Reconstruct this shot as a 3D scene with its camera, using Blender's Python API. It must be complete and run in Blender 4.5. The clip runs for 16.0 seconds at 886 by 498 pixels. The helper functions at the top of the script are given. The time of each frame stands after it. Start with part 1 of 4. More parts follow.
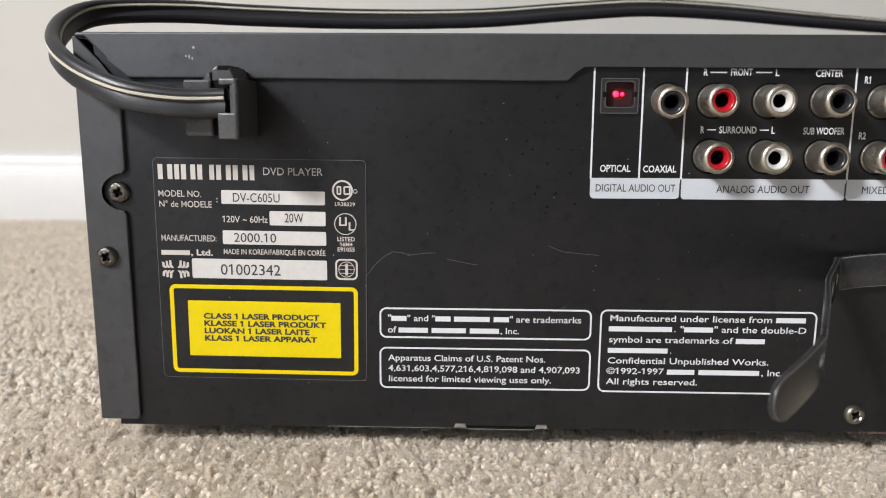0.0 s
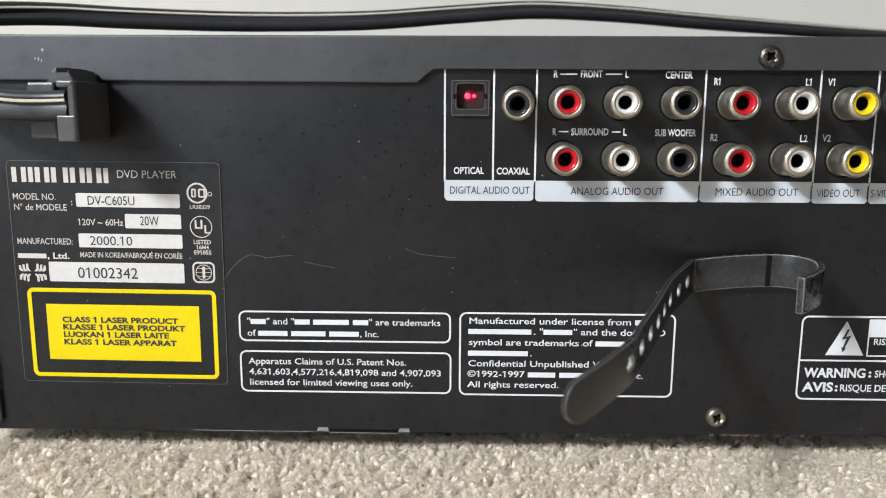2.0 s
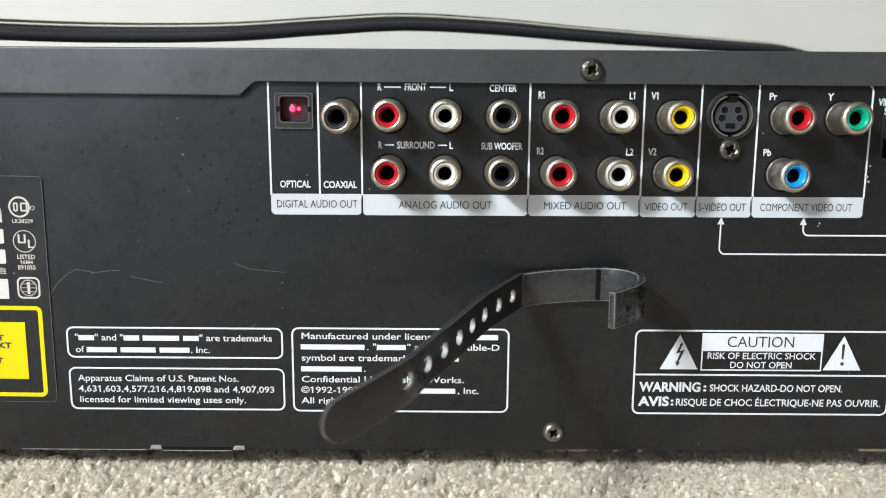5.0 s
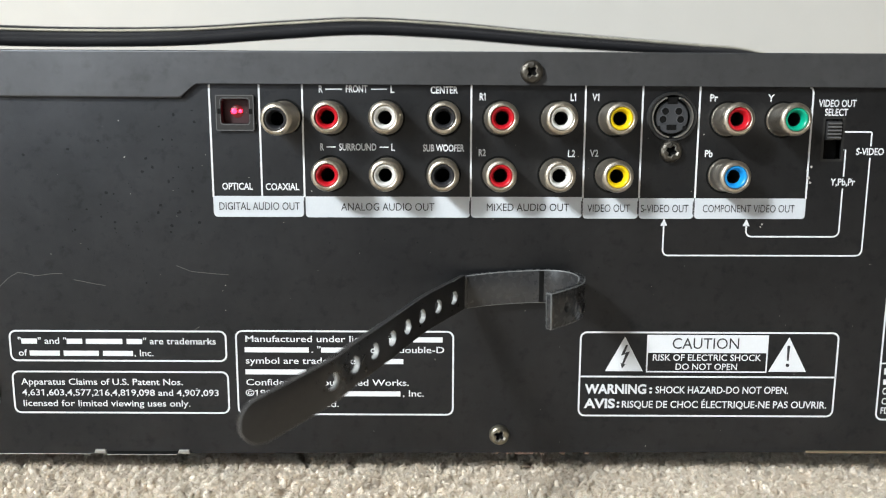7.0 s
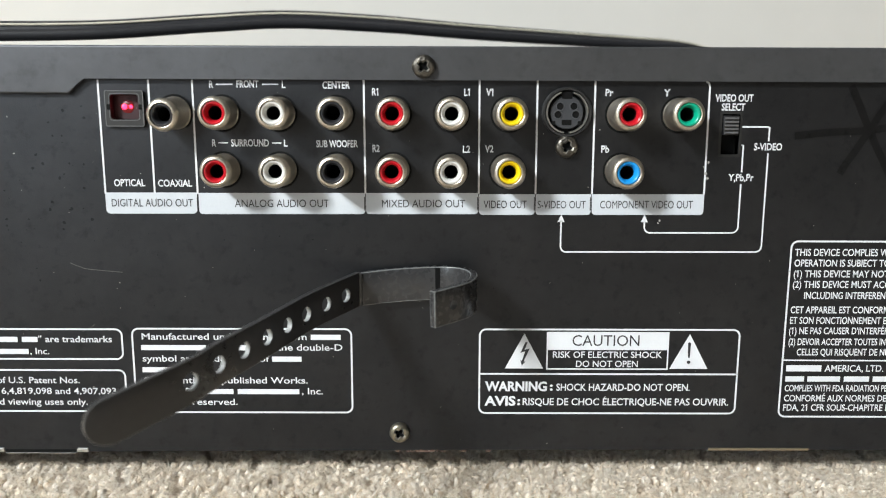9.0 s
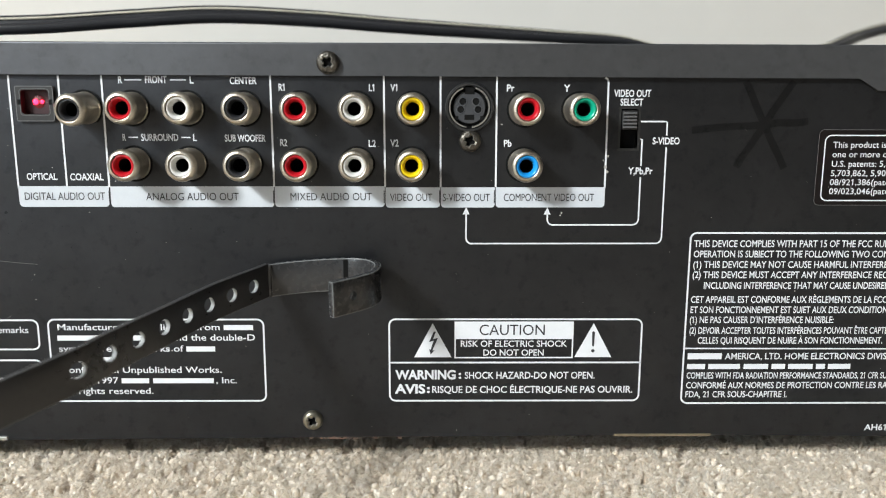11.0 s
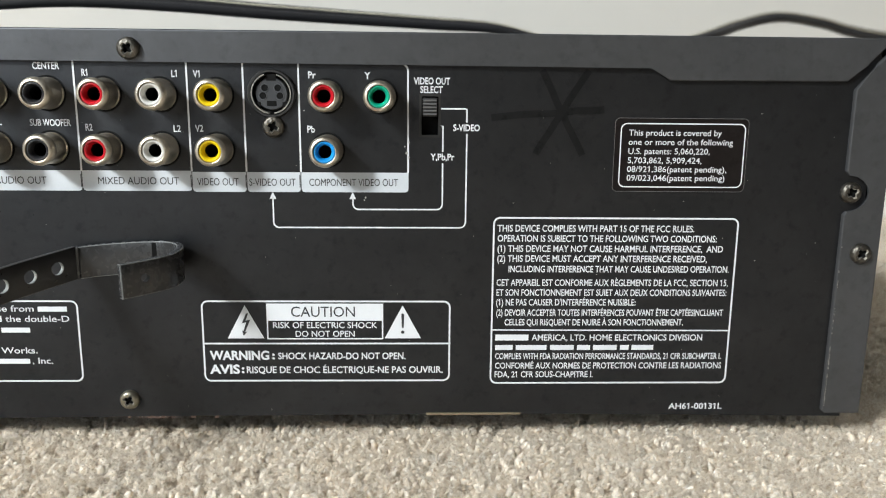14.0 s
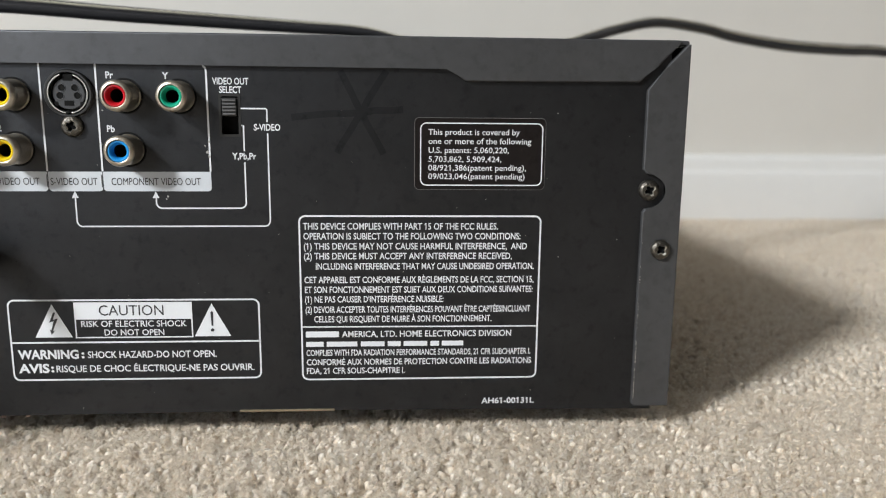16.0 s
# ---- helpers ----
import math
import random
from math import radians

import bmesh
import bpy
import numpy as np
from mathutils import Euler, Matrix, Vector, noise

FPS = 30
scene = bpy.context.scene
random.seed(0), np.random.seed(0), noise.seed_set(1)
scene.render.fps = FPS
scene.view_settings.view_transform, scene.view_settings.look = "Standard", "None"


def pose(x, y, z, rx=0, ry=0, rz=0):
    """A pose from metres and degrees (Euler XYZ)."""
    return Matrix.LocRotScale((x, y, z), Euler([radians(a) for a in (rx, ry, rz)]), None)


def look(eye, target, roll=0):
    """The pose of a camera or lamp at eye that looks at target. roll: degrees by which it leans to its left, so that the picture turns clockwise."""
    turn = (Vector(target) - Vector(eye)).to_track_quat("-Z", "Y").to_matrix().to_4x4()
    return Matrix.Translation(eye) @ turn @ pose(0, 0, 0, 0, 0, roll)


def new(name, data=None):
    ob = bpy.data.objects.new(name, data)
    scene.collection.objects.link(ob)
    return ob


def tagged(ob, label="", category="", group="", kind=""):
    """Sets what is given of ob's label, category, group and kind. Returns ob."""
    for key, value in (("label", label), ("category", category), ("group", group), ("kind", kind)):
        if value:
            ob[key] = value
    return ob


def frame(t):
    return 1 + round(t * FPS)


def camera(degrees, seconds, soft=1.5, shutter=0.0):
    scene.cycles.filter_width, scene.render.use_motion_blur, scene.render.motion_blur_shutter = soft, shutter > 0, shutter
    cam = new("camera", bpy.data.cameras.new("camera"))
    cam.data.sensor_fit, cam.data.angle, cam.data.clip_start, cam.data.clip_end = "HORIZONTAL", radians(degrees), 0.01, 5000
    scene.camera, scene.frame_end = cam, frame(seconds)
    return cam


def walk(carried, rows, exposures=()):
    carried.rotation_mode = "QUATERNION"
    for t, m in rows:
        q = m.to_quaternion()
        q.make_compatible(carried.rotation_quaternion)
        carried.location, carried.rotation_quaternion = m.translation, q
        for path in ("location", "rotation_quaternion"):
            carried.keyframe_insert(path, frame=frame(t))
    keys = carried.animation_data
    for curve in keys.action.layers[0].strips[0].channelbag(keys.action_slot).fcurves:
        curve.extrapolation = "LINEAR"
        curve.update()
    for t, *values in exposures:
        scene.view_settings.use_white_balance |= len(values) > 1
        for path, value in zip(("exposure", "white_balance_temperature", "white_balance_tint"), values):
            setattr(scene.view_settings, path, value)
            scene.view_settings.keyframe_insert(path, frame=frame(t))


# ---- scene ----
cam = camera(60.0, 16.0, soft=1.1)
cam.data.dof.use_dof, cam.data.dof.focus_distance, cam.data.dof.aperture_fstop = True, 0.212, 14.0
PATH = [
    (0, (-0.11172, -0.20916, 0.09746), (-0.12432, 0.28236, 0.00663), 0.36),
    (0.5, (-0.10349, -0.20907, 0.09798), (-0.11750, 0.28244, 0.00731), 0.27),
    (1, (-0.09366, -0.20864, 0.09792), (-0.10799, 0.28316, 0.00885), 0.22),
    (1.5, (-0.08311, -0.20835, 0.09727), (-0.09681, 0.28351, 0.00843), 0.21),
    (2, (-0.07293, -0.20748, 0.09722), (-0.08387, 0.28452, 0.00878), 0.28),
    (2.5, (-0.06356, -0.20768, 0.09741), (-0.07214, 0.28473, 0.01108), 0.36),
    (3, (-0.05600, -0.20667, 0.09719), (-0.06323, 0.28586, 0.01136), 0.40),
    (3.5, (-0.04850, -0.20583, 0.09860), (-0.05337, 0.28665, 0.01236), 0.42),
    (4, (-0.04152, -0.20583, 0.09909), (-0.04170, 0.28689, 0.01403), 0.51),
    (4.2, (-0.03968, -0.20451, 0.10021), (-0.03623, 0.28772, 0.01249), 0.58),
    (4.5, (-0.03300, -0.20490, 0.09970), (-0.03465, 0.28768, 0.01390), 0.50),
    (5, (-0.03100, -0.20440, 0.09840), (-0.03165, 0.28875, 0.01590), 0.38),
    (5.5, (-0.02860, -0.20360, 0.09660), (-0.02885, 0.29025, 0.01840), 0.34),
    (6, (-0.02540, -0.20310, 0.09530), (-0.02540, 0.29126, 0.02040), 0.31),
    (6.5, (-0.02373, -0.20445, 0.09622), (-0.02237, 0.28990, 0.02127), 0.27),
    (7, (-0.01633, -0.20437, 0.09673), (-0.01545, 0.28965, 0.01963), 0.27),
    (7.5, (-0.00838, -0.20415, 0.09670), (-0.00743, 0.28966, 0.01829), 0.33),
    (8, (-0.00060, -0.20344, 0.09489), (0.00136, 0.29041, 0.01672), 0.30),
    (8.5, (0.00750, -0.20120, 0.09740), (0.00835, 0.29202, 0.01535), 0.21),
    (9, (0.01130, -0.20230, 0.09780), (0.01265, 0.29088, 0.01550), 0.19),
    (9.5, (0.01530, -0.20370, 0.09790), (0.01700, 0.28933, 0.01475), 0.16),
    (10, (0.02030, -0.20480, 0.09800), (0.02270, 0.28795, 0.01320), 0.12),
    (10.3, (0.01995, -0.20713, 0.09818), (0.02654, 0.28547, 0.01271), 0.18),
    (10.5, (0.02403, -0.20746, 0.09822), (0.02971, 0.28499, 0.01182), 0.15),
    (11, (0.03425, -0.20740, 0.09883), (0.04061, 0.28479, 0.01104), 0.18),
    (11.5, (0.04231, -0.20815, 0.09914), (0.04984, 0.28341, 0.00796), 0.14),
    (12, (0.04986, -0.20869, 0.10058), (0.05837, 0.28260, 0.00805), 0.14),
    (12.5, (0.05437, -0.20830, 0.10040), (0.06236, 0.28272, 0.00638), 0.22),
    (13, (0.06271, -0.20960, 0.09988), (0.07076, 0.28136, 0.00558), 0.35),
    (13.5, (0.07305, -0.21066, 0.10083), (0.08292, 0.28000, 0.00510), 0.43),
    (14, (0.08338, -0.21355, 0.09992), (0.10007, 0.27652, 0.00220), 0.59),
    (14.5, (0.09668, -0.21409, 0.10007), (0.11803, 0.27632, 0.00497), 0.64),
    (15, (0.10732, -0.21554, 0.09894), (0.13219, 0.27481, 0.00441), 0.66),
    (15.5, (0.11852, -0.21732, 0.09877), (0.14780, 0.27315, 0.00611), 0.67),
    (16, (0.13227, -0.21966, 0.09846), (0.16380, 0.27057, 0.00528), 0.59),
]
EXPOSURES = [(0, -0.26, 6370, 11.5), (1.5, -0.14, 6240, 9), (2.5, 0.06, 6130, 7.5), (3.5, 0.12, 6110, 6.5), (7, 0.15, 6220, 5.5), (11, 0.1, 6260, 5.5), (14.5, 0.03, 6260, 5), (16, -0.13, 6330, 8)]
walk(cam, [(t, look(eye, target, roll)) for t, eye, target, roll in PATH], EXPOSURES)

# ---- world and light ----
TURN = 0.3                     # the room stands a little askew to the player
ROOM = pose(0, 0.444, 0, 0, 0, TURN)   # origin on the foot of the wall behind the player, x along it

world = bpy.data.worlds.new("world")
scene.world = world
world.use_nodes = True
wn = world.node_tree
sky = wn.nodes.new("ShaderNodeTexSky")
sky.sky_type, sky.sun_disc = "NISHITA", False
sky.sun_elevation, sky.sun_rotation = radians(39), radians(231)
wn.links.new(sky.outputs["Color"], wn.nodes["Background"].inputs["Color"])
wn.nodes["Background"].inputs["Strength"].default_value = 0.1


def area_lamp(name, m, width, height, watts, colour, spread):
    data = bpy.data.lights.new(name, "AREA")
    data.shape, data.size, data.size_y, data.energy, data.color, data.spread = "RECTANGLE", width, height, watts, colour, radians(spread)
    ob = new(name, data)
    ob.matrix_world = m
    return ob


# daylight through the tall window in the wall on the left, out of view: the bright sky above; the dimmer lamp below is
# a fill added for the panel's gloss
area_lamp("window_light", look((-1.84, -1.62, 1.68), (0, 0, 0.05)), 0.42, 0.42, 20.5, (1.0, 0.995, 0.985), 75)
area_lamp("window_light", look((-1.84, -2.7, 0.9), (0, 0, 0.05)), 1.2, 0.9, 4.8, (0.88, 0.94, 1.0), 110)

# ---- materials ----


def mat(name, colour, rough=0.5, metal=0.0, vary=0.12, scale=60.0, bump=0.0, bump_scale=400.0, spec=0.5, emit=0.0, island=0.0, coat=0.0, rough_vary=0.0):
    m = bpy.data.materials.new(name)
    m.use_nodes = True
    nt = m.node_tree
    b = nt.nodes["Principled BSDF"]
    b.inputs["Roughness"].default_value, b.inputs["Metallic"].default_value = rough, metal
    b.inputs["Specular IOR Level"].default_value, b.inputs["Coat Weight"].default_value = spec, coat
    tc = nt.nodes.new("ShaderNodeTexCoord")
    fac = None
    if vary:
        big = nt.nodes.new("ShaderNodeTexNoise")
        big.inputs["Scale"].default_value, big.inputs["Detail"].default_value = scale, 6
        nt.links.new(tc.outputs["Object"], big.inputs["Vector"])
        fine = nt.nodes.new("ShaderNodeTexNoise")
        fine.inputs["Scale"].default_value, fine.inputs["Detail"].default_value = scale * 14, 3
        nt.links.new(tc.outputs["Object"], fine.inputs["Vector"])
        add = nt.nodes.new("ShaderNodeMath")
        add.operation = "ADD"
        nt.links.new(big.outputs["Fac"], add.inputs[0])
        nt.links.new(fine.outputs["Fac"], add.inputs[1])
        fac = add.outputs[0]
        if island:
            geo = nt.nodes.new("ShaderNodeNewGeometry")
            mul = nt.nodes.new("ShaderNodeMath")
            mul.operation, mul.inputs[1].default_value = "MULTIPLY_ADD", island
            nt.links.new(geo.outputs["Random Per Island"], mul.inputs[0])
            nt.links.new(fac, mul.inputs[2])
            fac = mul.outputs[0]
        ramp = nt.nodes.new("ShaderNodeMapRange")
        ramp.inputs["From Min"].default_value, ramp.inputs["From Max"].default_value = 0.6, 1.4 + island
        nt.links.new(fac, ramp.inputs["Value"])
        mix = nt.nodes.new("ShaderNodeMix")
        mix.data_type = "RGBA"
        mix.inputs["A"].default_value = (*[c * (1 - vary) for c in colour], 1)
        mix.inputs["B"].default_value = (*[min(1, c * (1 + vary)) for c in colour], 1)
        nt.links.new(ramp.outputs["Result"], mix.inputs["Factor"])
        nt.links.new(mix.outputs["Result"], b.inputs["Base Color"])
        if rough_vary:
            rr = nt.nodes.new("ShaderNodeMapRange")
            rr.inputs["From Min"].default_value, rr.inputs["From Max"].default_value = 0.6, 1.4
            rr.inputs["To Min"].default_value, rr.inputs["To Max"].default_value = rough - rough_vary, rough + rough_vary
            nt.links.new(add.outputs[0], rr.inputs["Value"])
            nt.links.new(rr.outputs["Result"], b.inputs["Roughness"])
    else:
        b.inputs["Base Color"].default_value = (*colour, 1)
    if bump:
        n = nt.nodes.new("ShaderNodeTexNoise")
        n.inputs["Scale"].default_value, n.inputs["Detail"].default_value = bump_scale, 4
        nt.links.new(tc.outputs["Object"], n.inputs["Vector"])
        bn = nt.nodes.new("ShaderNodeBump")
        bn.inputs["Strength"].default_value, bn.inputs["Distance"].default_value = bump, 0.0004
        nt.links.new(n.outputs["Fac"], bn.inputs["Height"])
        nt.links.new(bn.outputs["Normal"], b.inputs["Normal"])
    if emit:
        b.inputs["Emission Color"].default_value, b.inputs["Emission Strength"].default_value = (*colour, 1), emit
    return m


PANEL = mat("panel_paint", (0.0092, 0.0093, 0.0099), 0.38, 0, 0.25, 25, 0.1, 2500, spec=0.31, rough_vary=0.06)
COVER = mat("cover_paint", (0.046, 0.0463, 0.048), 0.48, 0, 0.15, 30, 0.05, 3000, spec=0.4)


def sheen(material, weight, rough):
    """A broad, soft gloss over the paint, as of satin lacquer."""
    nt = material.node_tree
    b = nt.nodes["Principled BSDF"]
    b.inputs["Specular IOR Level"].default_value = 0.0
    gl, mx = nt.nodes.new("ShaderNodeBsdfGlossy"), nt.nodes.new("ShaderNodeMixShader")
    gl.distribution = "BECKMANN"
    gl.inputs["Color"].default_value = (0.92, 0.955, 1.04, 1)
    gl.inputs["Roughness"].default_value = rough
    blot, span = nt.nodes.new("ShaderNodeTexNoise"), nt.nodes.new("ShaderNodeMapRange")
    blot.inputs["Scale"].default_value, blot.inputs["Detail"].default_value, blot.inputs["Roughness"].default_value = 38, 7, 0.65
    nt.links.new(nt.nodes["Texture Coordinate"].outputs["Object"], blot.inputs["Vector"])
    for key, v in (("From Min", 0.35), ("From Max", 0.65), ("To Min", weight * 0.84), ("To Max", weight * 1.16)):
        span.inputs[key].default_value = v
    nt.links.new(blot.outputs["Fac"], span.inputs["Value"])
    grime, dull, both = nt.nodes.new("ShaderNodeTexNoise"), nt.nodes.new("ShaderNodeMapRange"), nt.nodes.new("ShaderNodeMath")
    grime.inputs["Scale"].default_value, grime.inputs["Detail"].default_value, grime.inputs["Roughness"].default_value = 260, 5, 0.6
    nt.links.new(nt.nodes["Texture Coordinate"].outputs["Object"], grime.inputs["Vector"])
    for key, v in (("From Min", 0.3), ("From Max", 0.46), ("To Min", 0.72), ("To Max", 1.0)):
        dull.inputs[key].default_value = v
    nt.links.new(grime.outputs["Fac"], dull.inputs["Value"])
    both.operation = "MULTIPLY"
    nt.links.new(span.outputs["Result"], both.inputs[0])
    nt.links.new(dull.outputs["Result"], both.inputs[1])
    nt.links.new(both.outputs[0], mx.inputs[0])
    if b.inputs["Normal"].links:
        nt.links.new(b.inputs["Normal"].links[0].from_socket, gl.inputs["Normal"])
    nt.links.new(b.outputs[0], mx.inputs[1])
    nt.links.new(gl.outputs[0], mx.inputs[2])
    nt.links.new(mx.outputs[0], nt.nodes["Material Output"].inputs["Surface"])
    return material


sheen(PANEL, 0.043, 0.47)
sheen(COVER, 0.056, 0.49)
EDGE = mat("bare_edge", (0.45, 0.44, 0.42), 0.4, 0.8, 0.2, 300)
# near black: the shade of gaps, bores and slots put into colour
GAPSHADE = mat("dark_inside", (0.005, 0.005, 0.005), 0.7, 0, 0.2, spec=0.12)
INK = mat("white_ink", (0.73, 0.75, 0.785), 0.6, 0, 0.04, 200)
STRIP = mat("silver_white_ink", (0.57, 0.605, 0.65), 0.55, 0, 0.04, 150)
DARKINK = mat("dark_ink", (0.03, 0.03, 0.035), 0.6, 0, 0.1)
LABEL = mat("label_film", (0.0105, 0.0105, 0.011), 0.36, 0, 0.15, 40, 0.05, 1500)
sheen(LABEL, 0.041, 0.47)
LABELTRIM = mat("label_edge", (0.13, 0.13, 0.13), 0.5, 0, 0.2)
BROWNLABEL = mat("brown_label_film", (0.008, 0.0058, 0.0055), 0.33, 0, 0.15, 40, 0.05, 1500)
sheen(BROWNLABEL, 0.03, 0.44)
SILVER = mat("silver_ink", (0.62, 0.58, 0.54), 0.5, 0, 0.06, 150)
SILVERBOX = mat("silver_field", (0.66, 0.64, 0.62), 0.45, 0, 0.08, 40)
YELLOW = mat("yellow_ink", (0.78, 0.615, 0.0015), 0.5, 0, 0.05, 60, spec=0.2)
STEEL = mat("nickel", (0.56, 0.51, 0.43), 0.41, 1.0, 0.3, 240, 0.2, 1400, rough_vary=0.12)
SCREWM = mat("dark_screw", (0.125, 0.115, 0.10), 0.38, 0.9, 0.6, 420, 0.6, 1500, rough_vary=0.12)
WORN = mat("worn_recess", (0.42, 0.40, 0.36), 0.36, 0.9, 0.5, 700, 0.5, 1800)
# paler copies of the strap plastic: painted light on edges and hole walls
EDGELIGHT = mat("scuffed_plastic", (0.16, 0.165, 0.165), 0.35, 0, 0.35, 300)
HOLELIGHT = mat("cut_plastic", (0.30, 0.31, 0.31), 0.45, 0, 0.3, 300)
PLASTIC = mat("black_plastic", (0.020, 0.020, 0.020), 0.42, 0, 0.2, 80, 0.1, 1200)
BRIGHTSCREW = mat("plated_screw", (0.27, 0.25, 0.195), 0.36, 0.9, 0.25, 300, 0.1, 900)
KNOB = mat("knob_plastic", (0.022, 0.022, 0.023), 0.4, 0, 0.2, 80)
# grey of the knob ribs, also used for painted light on edges
RIBEDGEGREY = mat("grey_plastic", (0.11, 0.11, 0.112), 0.45, 0, 0.2, 80)
STRAP = mat("strap_plastic", (0.031, 0.031, 0.032), 0.27, 0, 0.15, 50, 0.04, 900, rough_vary=0.03)
BAND = mat("band_plastic", (0.016, 0.0155, 0.0155), 0.3, 0, 0.25, 50, 0.05, 700, rough_vary=0.05)
CORD = mat("cord_vinyl", (0.027, 0.027, 0.030), 0.4, 0, 0.2, 70, 0.08, 900)
STRIPE = mat("cord_stripe", (0.62, 0.58, 0.47), 0.5, 0, 0.08, 90)
SOCKETGREY = mat("socket_plastic", (0.045, 0.047, 0.052), 0.4, 0, 0.15, 200)
RIMGREY = mat("rim_plastic", (0.062, 0.064, 0.07), 0.45, 0, 0.2, 200)
RINGM = mat("contact_metal", (0.50, 0.49, 0.46), 0.34, 0.9, 0.3, 300)
CLIPM = mat("clip_plastic", (0.07, 0.07, 0.072), 0.36, 0, 0.35, 90, 0.15, 1200)
RED = mat("red_insulator", (0.46, 0.009, 0.018), 0.28, 0, 0.06, 200)
WHITE = mat("white_insulator", (0.66, 0.65, 0.62), 0.35, 0, 0.05, 200)
BLACK = mat("black_insulator", (0.024, 0.024, 0.027), 0.3, 0, 0.1, 200)
AMBER = mat("yellow_insulator", (0.74, 0.54, 0.006), 0.28, 0, 0.05, 200)
GREEN = mat("green_insulator", (0.012, 0.33, 0.20), 0.32, 0, 0.06, 200)
BLUE = mat("blue_insulator", (0.02, 0.27, 0.66), 0.32, 0, 0.06, 200)
GLOW = mat("red_light", (1.0, 0.008, 0.03), 0.4, 0, 0, emit=14.0)
# halo and red cast of the glow, put into these three colours
HALO = mat("red_lens", (0.10, 0.001, 0.003), 0.4, 0, 0, emit=0.3)
OPTICWALL = mat("housing_plastic", (0.012, 0.007, 0.008), 0.5, 0, 0.2, 200)
SHUTTER = mat("dark_red_plastic", (0.028, 0.003, 0.006), 0.55, 0, 0.1, 200)
RUST = mat("rust", (0.13, 0.08, 0.058), 0.8, 0, 0.4, 900, 0.4, 3000)
SMUDGE = mat("marker_smudge", (0.0034, 0.0034, 0.0036), 0.42, 0, 0.2, 200, spec=0.25)
sheen(SMUDGE, 0.037, 0.49)
SPECK = mat("dark_speck", (0.004, 0.004, 0.004), 0.9, 0, 0.2, 300, spec=0.0)
sheen(SPECK, 0.026, 0.49)
SCRATCH = mat("scratch", (0.12, 0.12, 0.12), 0.5, 0, 0.2, 400)
DUST = mat("dust", (0.40, 0.39, 0.37), 0.9, 0, 0.2, 900)
WALL = mat("wall_paint", (0.69, 0.665, 0.62), 0.6, 0, 0.025, 2.2, 0.06, 260)
# unseen walls, kept dark to cut the light bounced onto the panel
DIMTAUPE = mat("taupe_wall_paint", (0.14, 0.125, 0.105), 0.65, 0, 0.03, 2.2, 0.06, 260)
BASE = mat("white_trim_paint", (0.80, 0.795, 0.78), 0.35, 0, 0.02, 6, 0.05, 120)
# unseen ceiling, greyed for less bounce as well
CEIL = mat("ceiling_paint", (0.55, 0.54, 0.52), 0.8, 0, 0.02, 3)
CARPET = mat("carpet_yarn", (0.62, 0.56, 0.50), 0.8, 0, 0.20, 26, 0.3, 1700, island=0.25, spec=0.15)
CARPET.node_tree.nodes["Mix"].inputs["A"].default_value, CARPET.node_tree.nodes["Mix"].inputs["B"].default_value = (0.63, 0.525, 0.415, 1), (0.775, 0.685, 0.575, 1)
CARPET.node_tree.nodes["Principled BSDF"].inputs["Subsurface Weight"].default_value = 0.6
CARPET.node_tree.nodes["Principled BSDF"].inputs["Subsurface Radius"].default_value = (1.0, 0.9, 0.8)
CARPET.node_tree.nodes["Principled BSDF"].inputs["Subsurface Scale"].default_value = 0.004
FIBRE = mat("carpet_fibre", (0.88, 0.805, 0.70), 0.8, 0, 0.22, 30, island=0.3, spec=0.12)
fn = FIBRE.node_tree
fn.nodes["Mix"].inputs["A"].default_value, fn.nodes["Mix"].inputs["B"].default_value = (0.88, 0.80, 0.69, 1), (0.985, 0.95, 0.89, 1)
thin, blend = fn.nodes.new("ShaderNodeBsdfTranslucent"), fn.nodes.new("ShaderNodeMixShader")
blend.inputs[0].default_value = 0.68
fn.links.new(fn.nodes["Mix"].outputs["Result"], thin.inputs["Color"])
fn.links.new(fn.nodes["Principled BSDF"].outputs[0], blend.inputs[1])
fn.links.new(thin.outputs[0], blend.inputs[2])
fn.links.new(blend.outputs[0], fn.nodes["Material Output"].inputs["Surface"])
BACKING = mat("carpet_backing", (0.60, 0.52, 0.43), 0.95, 0, 0.3, 60)
HAIR = mat("hair", (0.05, 0.035, 0.025), 0.4, 0, 0)
GLASS = mat("window_glass", (1, 1, 1), 0.02, 0, 0)
GLASS.node_tree.nodes["Principled BSDF"].inputs["Transmission Weight"].default_value = 1.0

# ---- mesh helpers, in millimetres ----
MM = 0.001


def finish(name, bm, material, scale=MM, smooth=False):
    bmesh.ops.scale(bm, vec=(scale,) * 3, verts=bm.verts)
    bmesh.ops.recalc_face_normals(bm, faces=bm.faces)
    me = bpy.data.meshes.new(name)
    bm.to_mesh(me)
    bm.free()
    me.materials.append(material)
    if smooth:
        me.shade_smooth()
        me.set_sharp_from_angle(angle=radians(38))
    return me


def part(name, bm, material, parent, label="", smooth=False, at=None):
    """One mesh object under a thing or a part. bm may be a bmesh in millimetres or a ready mesh."""
    me = bm if isinstance(bm, bpy.types.Mesh) else finish(name, bm, material, smooth=smooth)
    ob = new(name, me)
    ob.parent = parent
    if parent.type == "EMPTY":
        ob.matrix_parent_inverse = parent.matrix_basis.inverted()
    if at:
        ob.location = Vector(at) * MM
    return tagged(ob, label)


